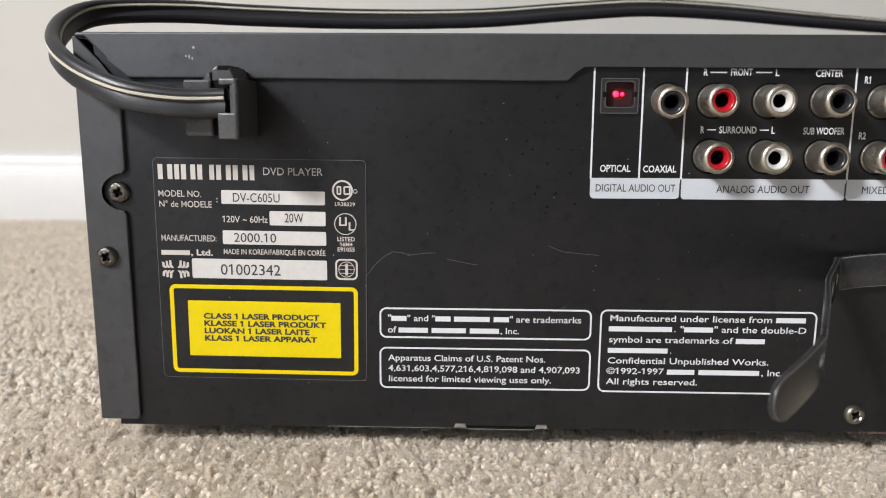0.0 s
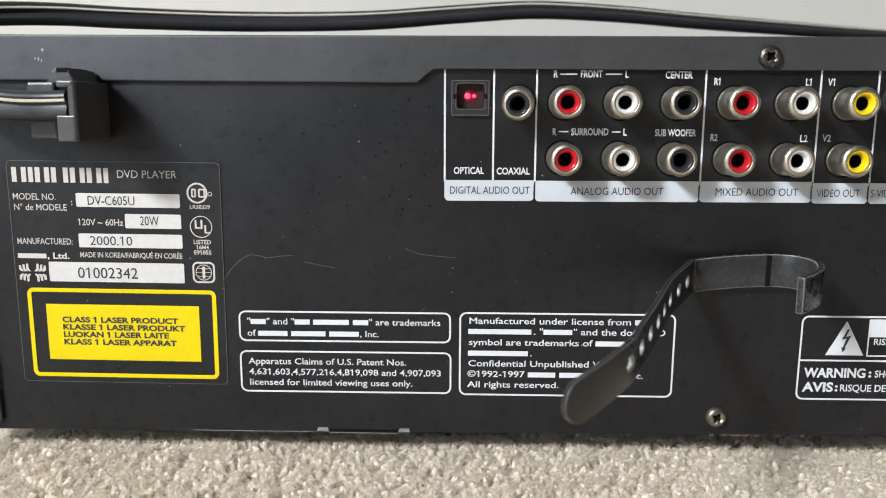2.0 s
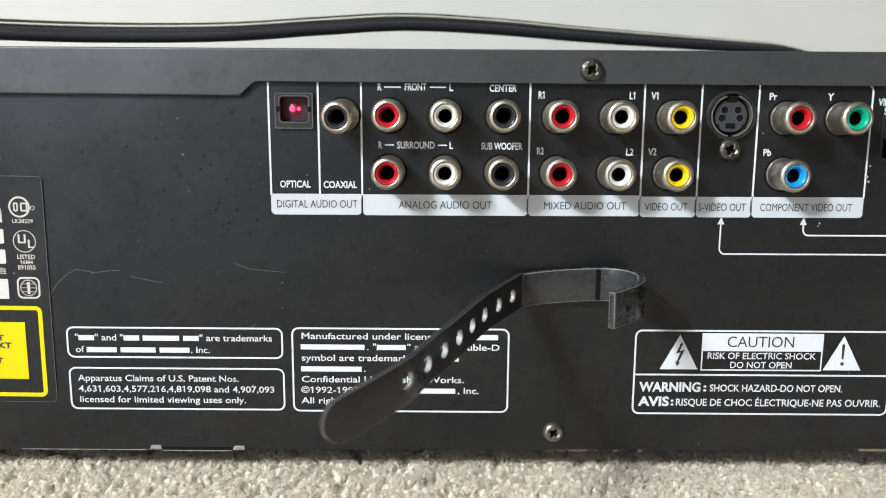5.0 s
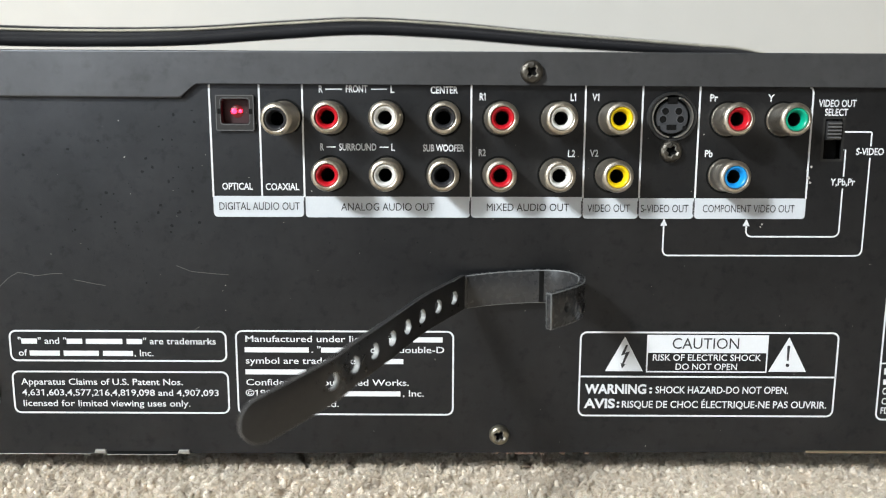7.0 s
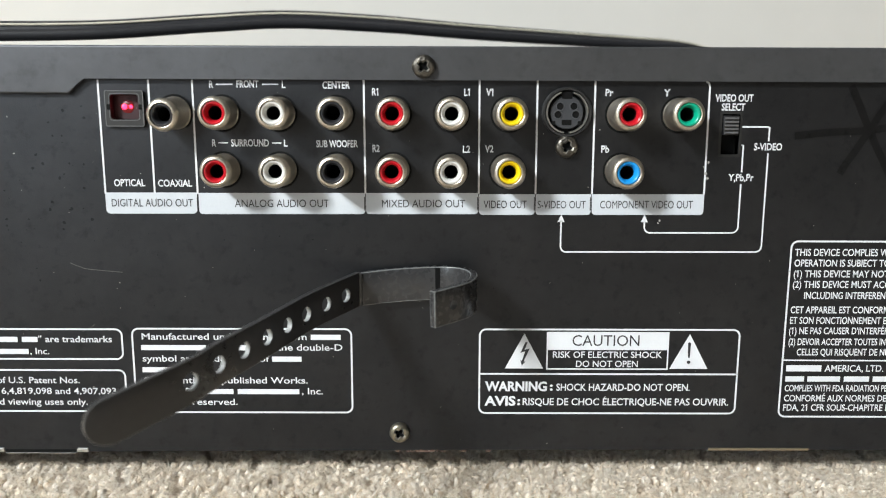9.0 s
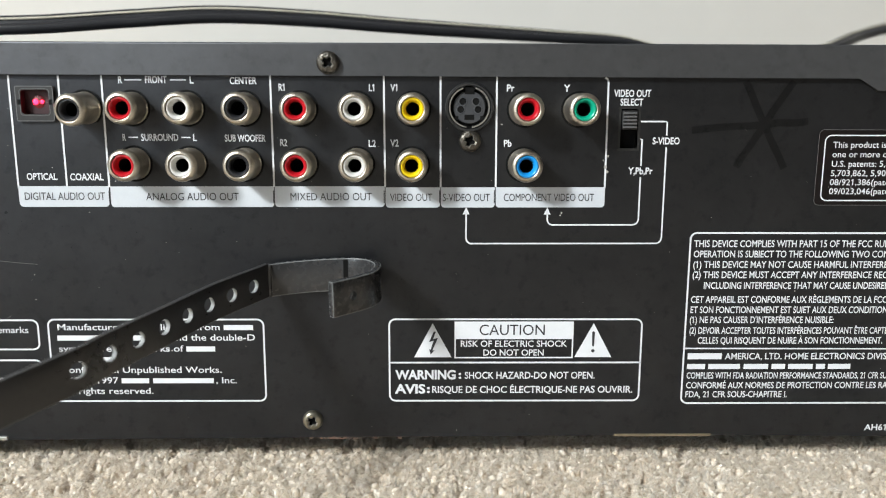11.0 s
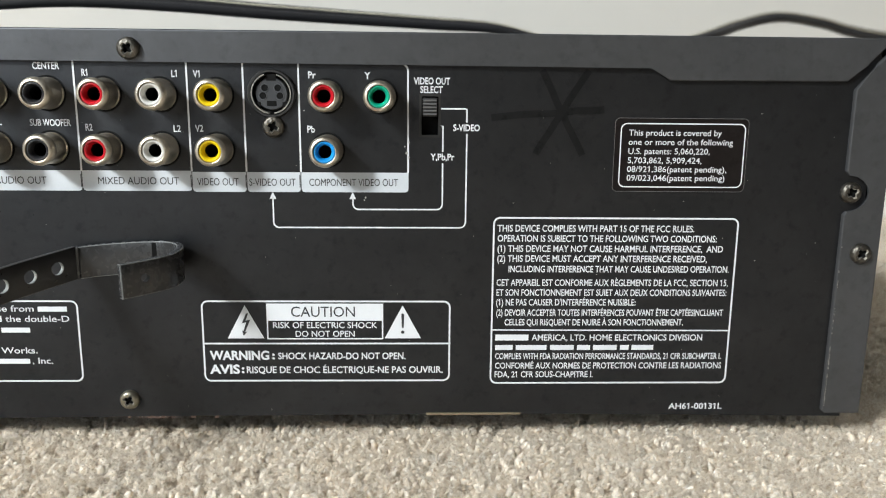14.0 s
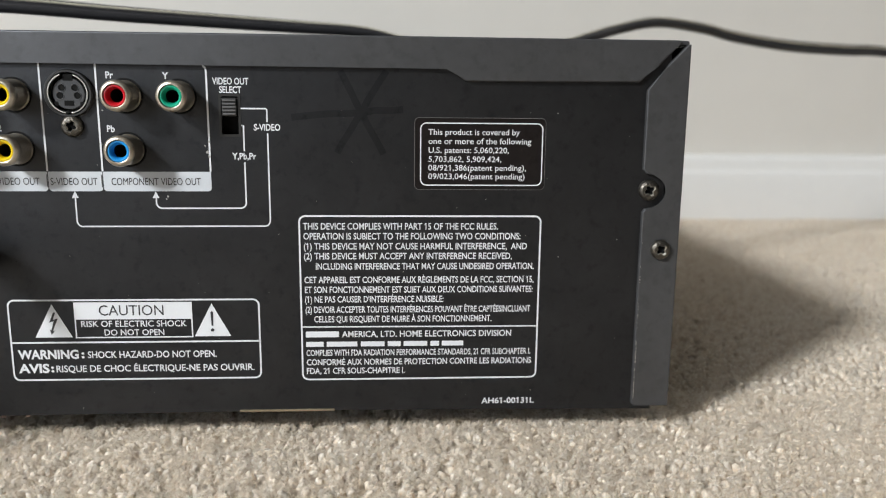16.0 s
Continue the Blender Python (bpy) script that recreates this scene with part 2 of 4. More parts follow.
def block(x0, x1, y0, y1, z0, z1, bevel=0.0, bm=None, seg=2):
    bm = bm or bmesh.new()
    r = bmesh.ops.create_cube(bm, size=1, matrix=Matrix.Translation(((x0 + x1) / 2, (y0 + y1) / 2, (z0 + z1) / 2)) @ Matrix.Diagonal((x1 - x0, y1 - y0, z1 - z0, 1)))
    if bevel:
        edges = list({e for v in r["verts"] for e in v.link_edges})
        bmesh.ops.bevel(bm, geom=edges, offset=bevel, segments=seg, profile=0.5, affect="EDGES")
    return bm


def prism(points, y0, y1, bevel=0.0, bm=None, seg=2):
    """A plate of outline points (x, z) from y0 (front) to y1 (back); the front rim is rounded."""
    bm = bm or bmesh.new()
    front = [bm.verts.new((x, y0, z)) for x, z in points]
    back = [bm.verts.new((x, y1, z)) for x, z in points]
    ff = bm.faces.new(front)
    bm.faces.new(back[::-1])
    n = len(points)
    for i in range(n):
        bm.faces.new((front[i], back[i], back[(i + 1) % n], front[(i + 1) % n]))
    if bevel:
        bmesh.ops.bevel(bm, geom=list(ff.edges), offset=bevel, segments=seg, profile=0.5, affect="EDGES")
    return bm


def rounded(x0, x1, z0, z1, r, corners=(1, 1, 1, 1), n=6):
    """The outline of a rectangle with rounded corners, from the lower left one on."""
    pts = []
    for (cx, cz, a), on in zip(((x0 + r, z0 + r, 180), (x1 - r, z0 + r, 270), (x1 - r, z1 - r, 0), (x0 + r, z1 - r, 90)), corners):
        if on:
            pts += [(cx + r * math.cos(radians(a + 90 * i / n)), cz + r * math.sin(radians(a + 90 * i / n))) for i in range(n + 1)]
        else:
            pts.append((cx + (r if a in (270, 0) else -r), cz + (r if a in (0, 90) else -r)))
    return pts


def flat(points, y, bm=None):
    bm = bm or bmesh.new()
    bm.faces.new([bm.verts.new((x, y, z)) for x, z in points])
    return bm


def ring(outer, inner, y, bm=None):
    """A flat frame between two outlines of as many points."""
    bm = bm or bmesh.new()
    a = [bm.verts.new((x, y, z)) for x, z in outer]
    b = [bm.verts.new((x, y, z)) for x, z in inner]
    n = len(a)
    for i in range(n):
        bm.faces.new((a[i], a[(i + 1) % n], b[(i + 1) % n], b[i]))
    return bm


def frame_line(x0, x1, z0, z1, r, w, y, bm=None):
    return ring(rounded(x0, x1, z0, z1, r), rounded(x0 + w, x1 - w, z0 + w, z1 - w, max(r - w, 0.1)), y, bm)


def circle(cx, cz, r, n=32):
    return [(cx + r * math.cos(2 * math.pi * i / n), cz + r * math.sin(2 * math.pi * i / n)) for i in range(n)]


def lathe(profile, n=32, bm=None, centre=(0, 0, 0), close=False):
    """Turns (radius, y) about the y axis through centre."""
    bm = bm or bmesh.new()
    cx, cy, cz = centre
    rings = []
    for r, y in profile:
        if r < 1e-6:
            rings.append([bm.verts.new((cx, cy + y, cz))] * n)
        else:
            rings.append([bm.verts.new((cx + r * math.cos(2 * math.pi * i / n), cy + y, cz + r * math.sin(2 * math.pi * i / n))) for i in range(n)])
    for a, b in zip(rings, rings[1:]):
        for i in range(n):
            vs = []
            for v in (a[i], a[(i + 1) % n], b[(i + 1) % n], b[i]):
                if v not in vs:
                    vs.append(v)
            if len(vs) > 2:
                bm.faces.new(vs)
    return bm


def polyline(points, w, y, bm=None):
    """A flat printed line of width w through (x, z) points."""
    bm = bm or bmesh.new()
    n = len(points)
    left, right = [], []
    for i, (x, z) in enumerate(points):
        a, b = points[max(i - 1, 0)], points[min(i + 1, n - 1)]
        dx, dz = b[0] - a[0], b[1] - a[1]
        d = math.hypot(dx, dz) or 1
        left.append(bm.verts.new((x - dz / d * w / 2, y, z + dx / d * w / 2)))
        right.append(bm.verts.new((x + dz / d * w / 2, y, z - dx / d * w / 2)))
    for i in range(n - 1):
        bm.faces.new((left[i], left[i + 1], right[i + 1], right[i]))
    return bm


def arc(cx, cz, r, a0, a1, n=6):
    return [(cx + r * math.cos(radians(a0 + (a1 - a0) * i / n)), cz + r * math.sin(radians(a0 + (a1 - a0) * i / n))) for i in range(n + 1)]


def nudge(ob, dx, dz, sx=1.0, tilt=0.0):
    """Sets a printed group a little askew, as it lies on the panel. Millimetres; tilt: rise for each millimetre to the right."""
    ob.location, ob.scale, ob.rotation_euler = Vector((dx, 0, dz)) * MM, (sx, 1, 1), (0, -math.atan(tilt), 0)
    return ob


# ---- printed writing ----
WRITER = new("writer", bpy.data.curves.new("writer", "FONT"))
WRITER.data.size, WRITER.data.resolution_u = 1.0, 3


def typeset(body, weight):
    """The mesh of one piece of writing at size 1, as vertices and faces."""
    WRITER.data.body, WRITER.data.offset = body, weight
    ev = WRITER.evaluated_get(bpy.context.evaluated_depsgraph_get())
    me = ev.to_mesh()
    co = [tuple(v.co) for v in me.vertices]
    faces = [tuple(p.vertices) for p in me.polygons]
    ev.to_mesh_clear()
    return co, faces


def extent(body):
    co, _ = typeset(body, 0.0)
    xs = [c[0] for c in co]
    return max(xs) - min(xs)


BAR = extent("||")
CAP = max(c[1] for c in typeset("H", 0.0)[0])


def advance(body):
    return extent("|" + body + "|") - BAR


ONE_LEFT = min(c[0] for c in typeset("1", 0.0)[0])
ONE_TOP = max(c[1] for c in typeset("1", 0.0)[0])


def write_line(body, x0, x1, z0, cap, parent, material, y, weight=0.012, name="text_line"):
    """One line of print from x0 to x1 on the baseline z0. What stands between underscores becomes plain bars, one a word.
    The figure 1 gets its flag, and the tail of J stays on the line."""
    bm, pen = bmesh.new(), 0.0
    pieces = []
    for i, piece in enumerate(body.split("_")):
        if not piece:
            continue
        if i % 2:
            for word in piece.split(" "):
                pieces.append((word, 1, pen, advance(word)))
                pen += advance(word + " i") - advance("i")
            pen -= advance("i i") - 2 * advance("i")
        else:
            pieces.append((piece, 0, pen, advance(piece)))
            pen += advance(piece)
    sx, sz = (x1 - x0) / pen, cap / CAP
    for piece, is_bar, at, wide in pieces:
        if is_bar:
            tall = cap * (1.0 if piece.isupper() else 0.84)
            flat([(x0 + at * sx, z0), (x0 + (at + wide * 0.97) * sx, z0), (x0 + (at + wide * 0.97) * sx, z0 + tall), (x0 + at * sx, z0 + tall)], y, bm)
            continue
        co, faces = typeset(piece, weight)
        tails = [(advance(piece[:k]) - 0.12, advance(piece[:k + 1])) for k, ch in enumerate(piece) if ch == "J"]
        vs = []
        for cx, cz, _ in co:
            if cz < 0 and any(a < cx < b for a, b in tails):
                cz *= 0.12
            vs.append(bm.verts.new((x0 + (at + cx) * sx, y, z0 + cz * sz)))
        for f in faces:
            try:
                bm.faces.new([vs[k] for k in f])
            except ValueError:
                pass
        for k, ch in enumerate(piece):
            if ch == "1":
                xl = at + advance(piece[:k]) + ONE_LEFT - weight
                flat([(x0 + px * sx, z0 + pz * sz) for px, pz in ((xl, ONE_TOP + weight), (xl - 0.15, ONE_TOP - 0.11), (xl - 0.15, ONE_TOP - 0.20 - weight), (xl, ONE_TOP - 0.10 - weight))], y, bm)
    return part(name, bm, material, parent)


# ---- the room ----


def room_box(name, x0, x1, y0, y1, z0, z1, material, label, category):
    me = finish(name, block(x0, x1, y0, y1, z0, z1), material, 1.0)
    ob = new(name, me)
    ob.matrix_world = ROOM
    return tagged(ob, label, category, kind="structure")


def wall_with_opening(name, length_axis, a0, a1, b0, b1, oa0, oa1, oz0, oz1, label):
    bm = bmesh.new()
    for p0, p1, z0, z1 in ((a0, oa0, 0, 2.4), (oa1, a1, 0, 2.4), (oa0, oa1, 0, oz0), (oa0, oa1, oz1, 2.4)):
        if length_axis == "y":
            block(b0, b1, p0, p1, z0, z1, bm=bm)
        else:
            block(p0, p1, b0, b1, z0, z1, bm=bm)
    ob = new(name, finish(name, bm, DIMTAUPE, 1.0))
    ob.matrix_world = ROOM
    return tagged(ob, label, "wall", kind="structure")


room_box("wall_north", -1.9, 3.6, 0.0, 0.12, 0, 2.4, WALL, "plain beige painted wall behind the player", "wall")
wall_with_opening("wall_west", "y", -5.1, 0.0, -2.02, -1.9, -4.0, -1.6, 0.3, 2.25, "unseen taupe wall with a tall window, darkened to cut bounce")
room_box("wall_south", -1.9, 3.6, -5.22, -5.1, 0, 2.4, DIMTAUPE, "unseen plain taupe wall, darkened to cut bounce", "wall")
room_box("wall_east", 3.6, 3.72, -5.1, 0.0, 0, 2.4, DIMTAUPE, "unseen plain taupe wall, darkened to cut bounce", "wall")
room_box("ceiling", -2.02, 3.72, -5.22, 0.12, 2.4, 2.5, CEIL, "unseen plain ceiling, greyed to cut bounce", "ceiling")


def window(name, m, width, height, label):
    """A window in the plane of m's x and z, with a frame, a sill and a pane."""
    ob = new(name)
    ob.matrix_world = m
    tagged(ob, label, "window", kind="structure")
    w, h = width / 2, height / 2
    bm = bmesh.new()
    for x0, x1, z0, z1 in ((-w, -w + 0.05, -h, h), (w - 0.05, w, -h, h), (-w + 0.05, w - 0.05, -h, -h + 0.05), (-w + 0.05, w - 0.05, h - 0.05, h)):
        block(x0, x1, -0.03, 0.03, z0, z1, bm=bm)
    for nm, b, mt in (("window_frame", bm, BASE), ("pane", block(-w + 0.05, w - 0.05, -0.003, 0.003, -h + 0.05, h - 0.05), GLASS), ("window_sill", block(-w - 0.03, w + 0.03, -0.12, -0.032, -h - 0.03, -h, 0.004), BASE)):
        p = new(nm, finish(nm, b, mt, 1.0))
        p.parent = ob
        if nm == "pane":
            p.visible_shadow = False


window("window_1", ROOM @ pose(-1.98, -2.8, 1.275, 0, 0, 90), 2.4, 1.95, "tall white framed window letting in daylight")


def baseboard(name, m, length, label):
    """Trim with a stepped and rounded head."""
    prof = [(0, 0), (-13, 0), (-13, 40), (-12.4, 41.2), (-10.5, 42.5), (-9.6, 44.5), (-9.2, 50), (-8.4, 53.4), (-6.6, 55.6), (-4, 56.6), (0, 56.8)]
    bm = bmesh.new()
    a = [bm.verts.new((0, y * MM, z * MM)) for y, z in prof]
    b = [bm.verts.new((length, y * MM, z * MM)) for y, z in prof]
    for i in range(len(prof) - 1):
        bm.faces.new((a[i], b[i], b[i + 1], a[i + 1]))
    bm.faces.new(a)
    bm.faces.new(b[::-1])
    ob = new(name, finish(name, bm, BASE, 1.0, smooth=True))
    ob.matrix_world = ROOM @ m
    return tagged(ob, label, "baseboard", kind="structure")


baseboard("baseboard", pose(-1.9, 0, 0), 5.5, "white painted baseboard with a moulded top edge")

# ---- the player ----
player = new("dvd_player")
player.location = (0, 0.18, 0)
tagged(player, "black metal disc player on the carpet, rear panel outward", "dvd player")

PY = -0.15        # print lies this far in front of the panel
LY = -0.30        # film labels
LT = -0.45        # print on film labels

part("chassis", block(-213, 213, 12, 372, 7.6, 115.2, 0.8), PANEL, player, "black steel chassis")


def pierced(outline, holes, y0, y1):
    """A plate with holes that go through it."""
    bm = bmesh.new()
    loops = []
    for pts in [outline] + holes:
        sides = []
        for y in (y0, y1):
            vs = [bm.verts.new((x, y, z)) for x, z in pts]
            sides.append(vs)
        n = len(pts)
        for i in range(n):
            bm.faces.new((sides[0][i], sides[0][(i + 1) % n], sides[1][(i + 1) % n], sides[1][i]))
        loops.append(sides)
    for k in (0, 1):
        edges = [bm.edges.get((l[k][i], l[k][(i + 1) % len(l[k])])) for l in loops for i in range(len(l[k]))]
        bmesh.ops.triangle_fill(bm, use_beauty=True, edges=edges)
    return bm


holes = [rounded(-75.1, -65.9, 96.5, 104.9, 0.4), circle(43.8, 100.1, 5.9), rounded(84.0, 89.4, 89.0, 100.2, 0.3)]
part("back_panel", pierced([(-211, 5.7), (-100, 6.3), (20, 7.1), (110, 7.5), (160, 7.0), (211, 6.4), (211, 114.5), (-211, 114.5)], holes, 0, 1.2), PANEL, player, "black painted steel rear panel with white printing")

# the cover: sheet metal folded over the top, the sides and a little round the back
bm = bmesh.new()
block(-216, 216, -0.2, 374, 115.3, 116.6, 0.6, bm)
for s in (-1, 1):
    block(*sorted((s * 214.8, s * 216.1)), -0.2, 374, 7.8, 115.25, 0.5, bm)
cover = part("cover", bm, COVER, player, "dark grey textured sheet steel cover")
top_lip = [(-201.8, 104.7), (-84.4, 104.4), (-80.4, 108.7), (147.0, 108.4), (152.3, 104.6), (201.8, 104.9), (206.6, 109.8), (207.4, 109.9), (213.6, 116.2), (212.6, 116.6), (-212.6, 116.6), (-213.6, 116.2), (-207.4, 109.9), (-206.6, 109.8)]
part("rear_lip", prism(top_lip, -1.3, 0.0, 0.5, seg=3), COVER, cover)
for s in (-1, 1):
    out = [(216.1, 7.7), (216.1, 115.4), (215.3, 115.6), (210.0, 110.0), (209.3, 108.6), (204.2, 102.8), (204.2, 80.2), (205.2, 79.0), (207.0, 78.8)]
    out += arc(206.6, 73.9, 4.9, 80, -80, 12)
    out += [(207.0, 69.0), (205.4, 68.8), (204.6, 67.8), (204.6, 8.7), (205.6, 7.7)]
    out = [(s * x, z) for x, z in out]
    part("side_lip", prism(out if s > 0 else out[::-1], -1.3, 0.0, 0.4), COVER, cover)

# screws
screw_profile = [(3.05, 0), (3.08, -0.5), (2.9, -1.05), (2.6, -1.4), (2.2, -1.62), (2.05, -1.66)]


def screw_mesh():
    """A pan head with a wide, chewed cross recess: walls worn bright, depths blackened as painted shade."""
    bm = lathe(screw_profile, 28)
    rim = [v for v in bm.verts if abs(v.co.y + 1.66) < 1e-4]
    rim.sort(key=lambda v: math.atan2(v.co.z, v.co.x))
    a, b, c = 0.5, 1.78, 0.78
    cross = [(b, -a), (b * 1.04, a * 0.8), (c, c), (a, b), (-a * 0.8, b * 1.05), (-c, c), (-b, a), (-b * 1.02, -a), (-c, -c), (-a, -b), (a, -b * 1.03), (c, -c)]
    top = [bm.verts.new((x, -1.70, z)) for x, z in cross]
    mid = [bm.verts.new((x * 0.76, -1.3, z * 0.76)) for x, z in cross]
    low = [bm.verts.new((x * 0.5, -0.35, z * 0.5)) for x, z in cross]
    n = len(top)
    for i in range(n):
        bm.faces.new((top[i], top[(i + 1) % n], mid[(i + 1) % n], mid[i])).material_index = 1
        bm.faces.new((mid[i], mid[(i + 1) % n], low[(i + 1) % n], low[i])).material_index = 2
    bm.faces.new(low).material_index = 2
    edges = [bm.edges.get((rim[i], rim[(i + 1) % len(rim)])) for i in range(len(rim))]
    edges += [bm.edges.get((top[i], top[(i + 1) % n])) for i in range(n)]
    bmesh.ops.triangle_fill(bm, use_beauty=True, edges=edges)
    me = finish("screw", bm, SCREWM, smooth=True)
    me.materials.append(WORN)
    me.materials.append(GAPSHADE)
    return me


SCREW = screw_mesh()
PLATED = SCREW.copy()
PLATED.materials[0] = BRIGHTSCREW
for (x, z), y, turn, size in (((-206.6, 73.8), 0, 20, 1.0), ((206.4, 74.2), 0, 62, 1.0), ((-210.7, 55.9), -1.3, 35, 0.97), ((210.5, 56.8), -1.3, 50, 0.97), ((6.7, 111.5), -1.3, 38, 0.97), ((0.0, 12.4), 0, 30, 0.93), ((44.0, 91.3), 0, 22, 0.98)):
    ob = part("screw", SCREW, SCREWM, player, "dark pan head screw with a cross recess", at=(x, y, z))
    if -1 < x < 1:
        ob.data = PLATED
        tagged(ob, "bright plated pan head screw with a cross recess")
    ob.rotation_euler = (0, radians(turn), 0)
    ob.scale = (size, 1, size)

# phono jacks: a nickel shell, a coloured insulator and a bore blackened as shade
SHELL = finish("rca_jack", lathe([(4.3, -0.05), (4.22, -0.35), (4.08, -0.5), (4.06, -5.9), (3.98, -6.2), (4.1, -6.5), (4.2, -6.9), (4.2, -7.5), (4.05, -8.0), (3.78, -8.4), (3.45, -8.62), (3.15, -8.68), (3.0, -8.6), (2.93, -8.3), (2.92, -7.4)], 40), STEEL, smooth=True)
# flat black ring, the painted shade of the gap round the shell
GAP = finish("base_gap", lathe([(4.85, -0.03), (4.8, -0.06), (4.0, -0.06)], 32), GAPSHADE)
INSERTS = {}
BORE = finish("bore", lathe([(1.75, -6.4), (1.7, -1.0), (0, -0.9)], 24), GAPSHADE, smooth=True)


def jack(x, z, colour):
    if colour.name not in INSERTS:
        INSERTS[colour.name] = finish("insulator", lathe([(2.94, -7.6), (2.92, -8.15), (2.82, -8.3), (2.5, -8.34), (2.3, -8.22), (2.05, -7.8), (1.82, -6.9), (1.74, -6.4)], 36), colour, smooth=True)
    ob = part("rca_jack", SHELL, STEEL, player, "nickel plated phono jack with a %s insulator" % colour.name.split("_")[0], at=(x, 0, z))
    part("insulator", INSERTS[colour.name], colour, ob)
    part("bore", BORE, GAPSHADE, ob)
    part("base_gap", GAP, GAPSHADE, ob)
    return ob


for x, colour in ((-57.8, BLACK), (-45.5, RED), (-30.9, WHITE), (-15.9, BLACK), (-1.1, RED), (13.9, WHITE), (28.9, AMBER), (58.6, RED), (73.1, GREEN)):
    ob = jack(x, 99.6, colour)
    if x < -50:
        ob.rotation_euler = (radians(4), 0, radians(-4.2))
for x, colour in ((-45.7, RED), (-30.9, WHITE), (-16.1, BLACK), (-1.3, RED), (13.8, WHITE), (28.6, AMBER), (58.6, BLUE)):
    jack(x, 85.0, colour)

# S-video socket
sv = part("s_video_socket", lathe([(6.5, 0), (6.5, -0.9), (6.2, -1.3), (5.75, -1.3), (5.6, -0.9), (5.6, 1.0)], 40), PLASTIC, player, "black round four pin video socket", smooth=True, at=(43.8, 0, 100.1))
bm = bmesh.new()
for a0, a1 in ((-82, 72), (108, 262)):
    outer = arc(0, 0, 5.42, a0, a1, 20)
    inner = arc(0, 0, 5.06, a0, a1, 20)
    prism(outer + inner[::-1], -1.5, 0.5, 0.12, bm)
part("contact_ring", bm, RINGM, sv, "bright thin contact ring in two arcs")
# well, pin holes and key slots get their shade from black colour
part("well", lathe([(5.6, 0.6), (4.2, 0.7)], 40), GAPSHADE, sv)
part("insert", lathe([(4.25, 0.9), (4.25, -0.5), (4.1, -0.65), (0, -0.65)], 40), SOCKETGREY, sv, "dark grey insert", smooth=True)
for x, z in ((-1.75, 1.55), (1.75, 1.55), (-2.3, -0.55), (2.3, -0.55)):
    part("pin_hole", lathe([(0.95, -0.66), (0.85, -0.74), (0.62, -0.74), (0.55, -0.68), (0, -0.675)], 16), GAPSHADE, sv, at=(x, 0, z))
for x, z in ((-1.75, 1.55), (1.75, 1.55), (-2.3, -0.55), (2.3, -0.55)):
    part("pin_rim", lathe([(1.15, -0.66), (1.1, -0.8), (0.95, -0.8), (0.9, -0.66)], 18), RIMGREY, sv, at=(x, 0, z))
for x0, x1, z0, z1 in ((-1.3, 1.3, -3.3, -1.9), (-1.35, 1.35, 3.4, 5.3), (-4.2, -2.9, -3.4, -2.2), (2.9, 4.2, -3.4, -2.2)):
    part("key_slot", block(x0, x1, -0.72, -0.5, z0, z1, 0.08), GAPSHADE, sv)

# optical outlet
opt = part("optical_outlet", ring(rounded(-76.0, -66.0, 97.1, 106.3, 0.5), rounded(-74.6, -67.3, 98.9, 105.3, 0.9), -0.9), PLASTIC, player, "square black optical outlet glowing red inside", at=(0.5, 0, -1.0))
bm = bmesh.new()
a = rounded(-76.0, -66.0, 97.1, 106.3, 0.5)
n = len(a)
for y0, y1, o in ((-0.9, 0.2, a), (-0.9, 4.0, rounded(-74.6, -67.3, 98.9, 105.3, 0.9))):
    v0 = [bm.verts.new((x, y0, z)) for x, z in o]
    v1 = [bm.verts.new((x, y1, z)) for x, z in o]
    for i in range(n):
        bm.faces.new((v0[i], v0[(i + 1) % n], v1[(i + 1) % n], v1[i]))
part("housing", bm, OPTICWALL, opt)
# thin grey outlines paint the light along the edges of the frame
part("bezel", frame_line(-76.0, -66.0, 97.1, 106.3, 0.5, 0.22, -0.94), RIBEDGEGREY, opt)
part("bezel", frame_line(-74.9, -67.0, 98.6, 105.6, 0.9, 0.18, -0.94), RIBEDGEGREY, opt)
part("shutter", block(-74.5, -67.4, 1.2, 1.7, 99.0, 105.2), SHUTTER, opt)
# dark blocks stand in for the shade of two side notches
bm = bmesh.new()
for x in (-75.1, -66.9):
    block(x - 0.45, x + 0.45, -1.0, -0.5, 101.4, 102.8, 0.15, bm)
part("latch", bm, GAPSHADE, opt)
# added glowing disc that stands in for the halo round the lights
part("lens", lathe([(1.7, 1.19), (1.6, 1.12), (0, 1.1)], 24, centre=(-70.9, 0, 102.2)), HALO, opt, "dim glowing disc for the red halo", smooth=True)
for x, r in ((-70.0, 0.5), (-71.7, 0.75)):
    part("light", lathe([(r, 1.05), (r * 0.85, 0.85), (r * 0.5, 0.72), (0, 0.7)], 16, centre=(x, 0, 102.2)), GLOW, opt, "small glowing red light", smooth=True)

# video switch
sw = part("slide_switch", ring(rounded(83.9, 89.9, 89.2, 101.0, 0.4), rounded(84.6, 89.2, 89.9, 100.3, 0.3), -0.2), PLASTIC, player, "black slide switch in its slot", at=(-0.2, 0, -0.5))
# black plate for the shade behind the knob
part("slot", block(84.3, 89.5, 3.0, 3.4, 89.6, 100.6), GAPSHADE, sw)
part("knob", block(84.9, 88.9, -0.6, 3.0, 94.9, 99.9, 0.2), KNOB, sw, "ribbed black knob")
for i in range(5):
    part("knob_rib", block(85.1, 88.7, -1.0, -0.62, 95.3 + i * 0.92, 95.75 + i * 0.92, 0.1), RIBEDGEGREY, sw)

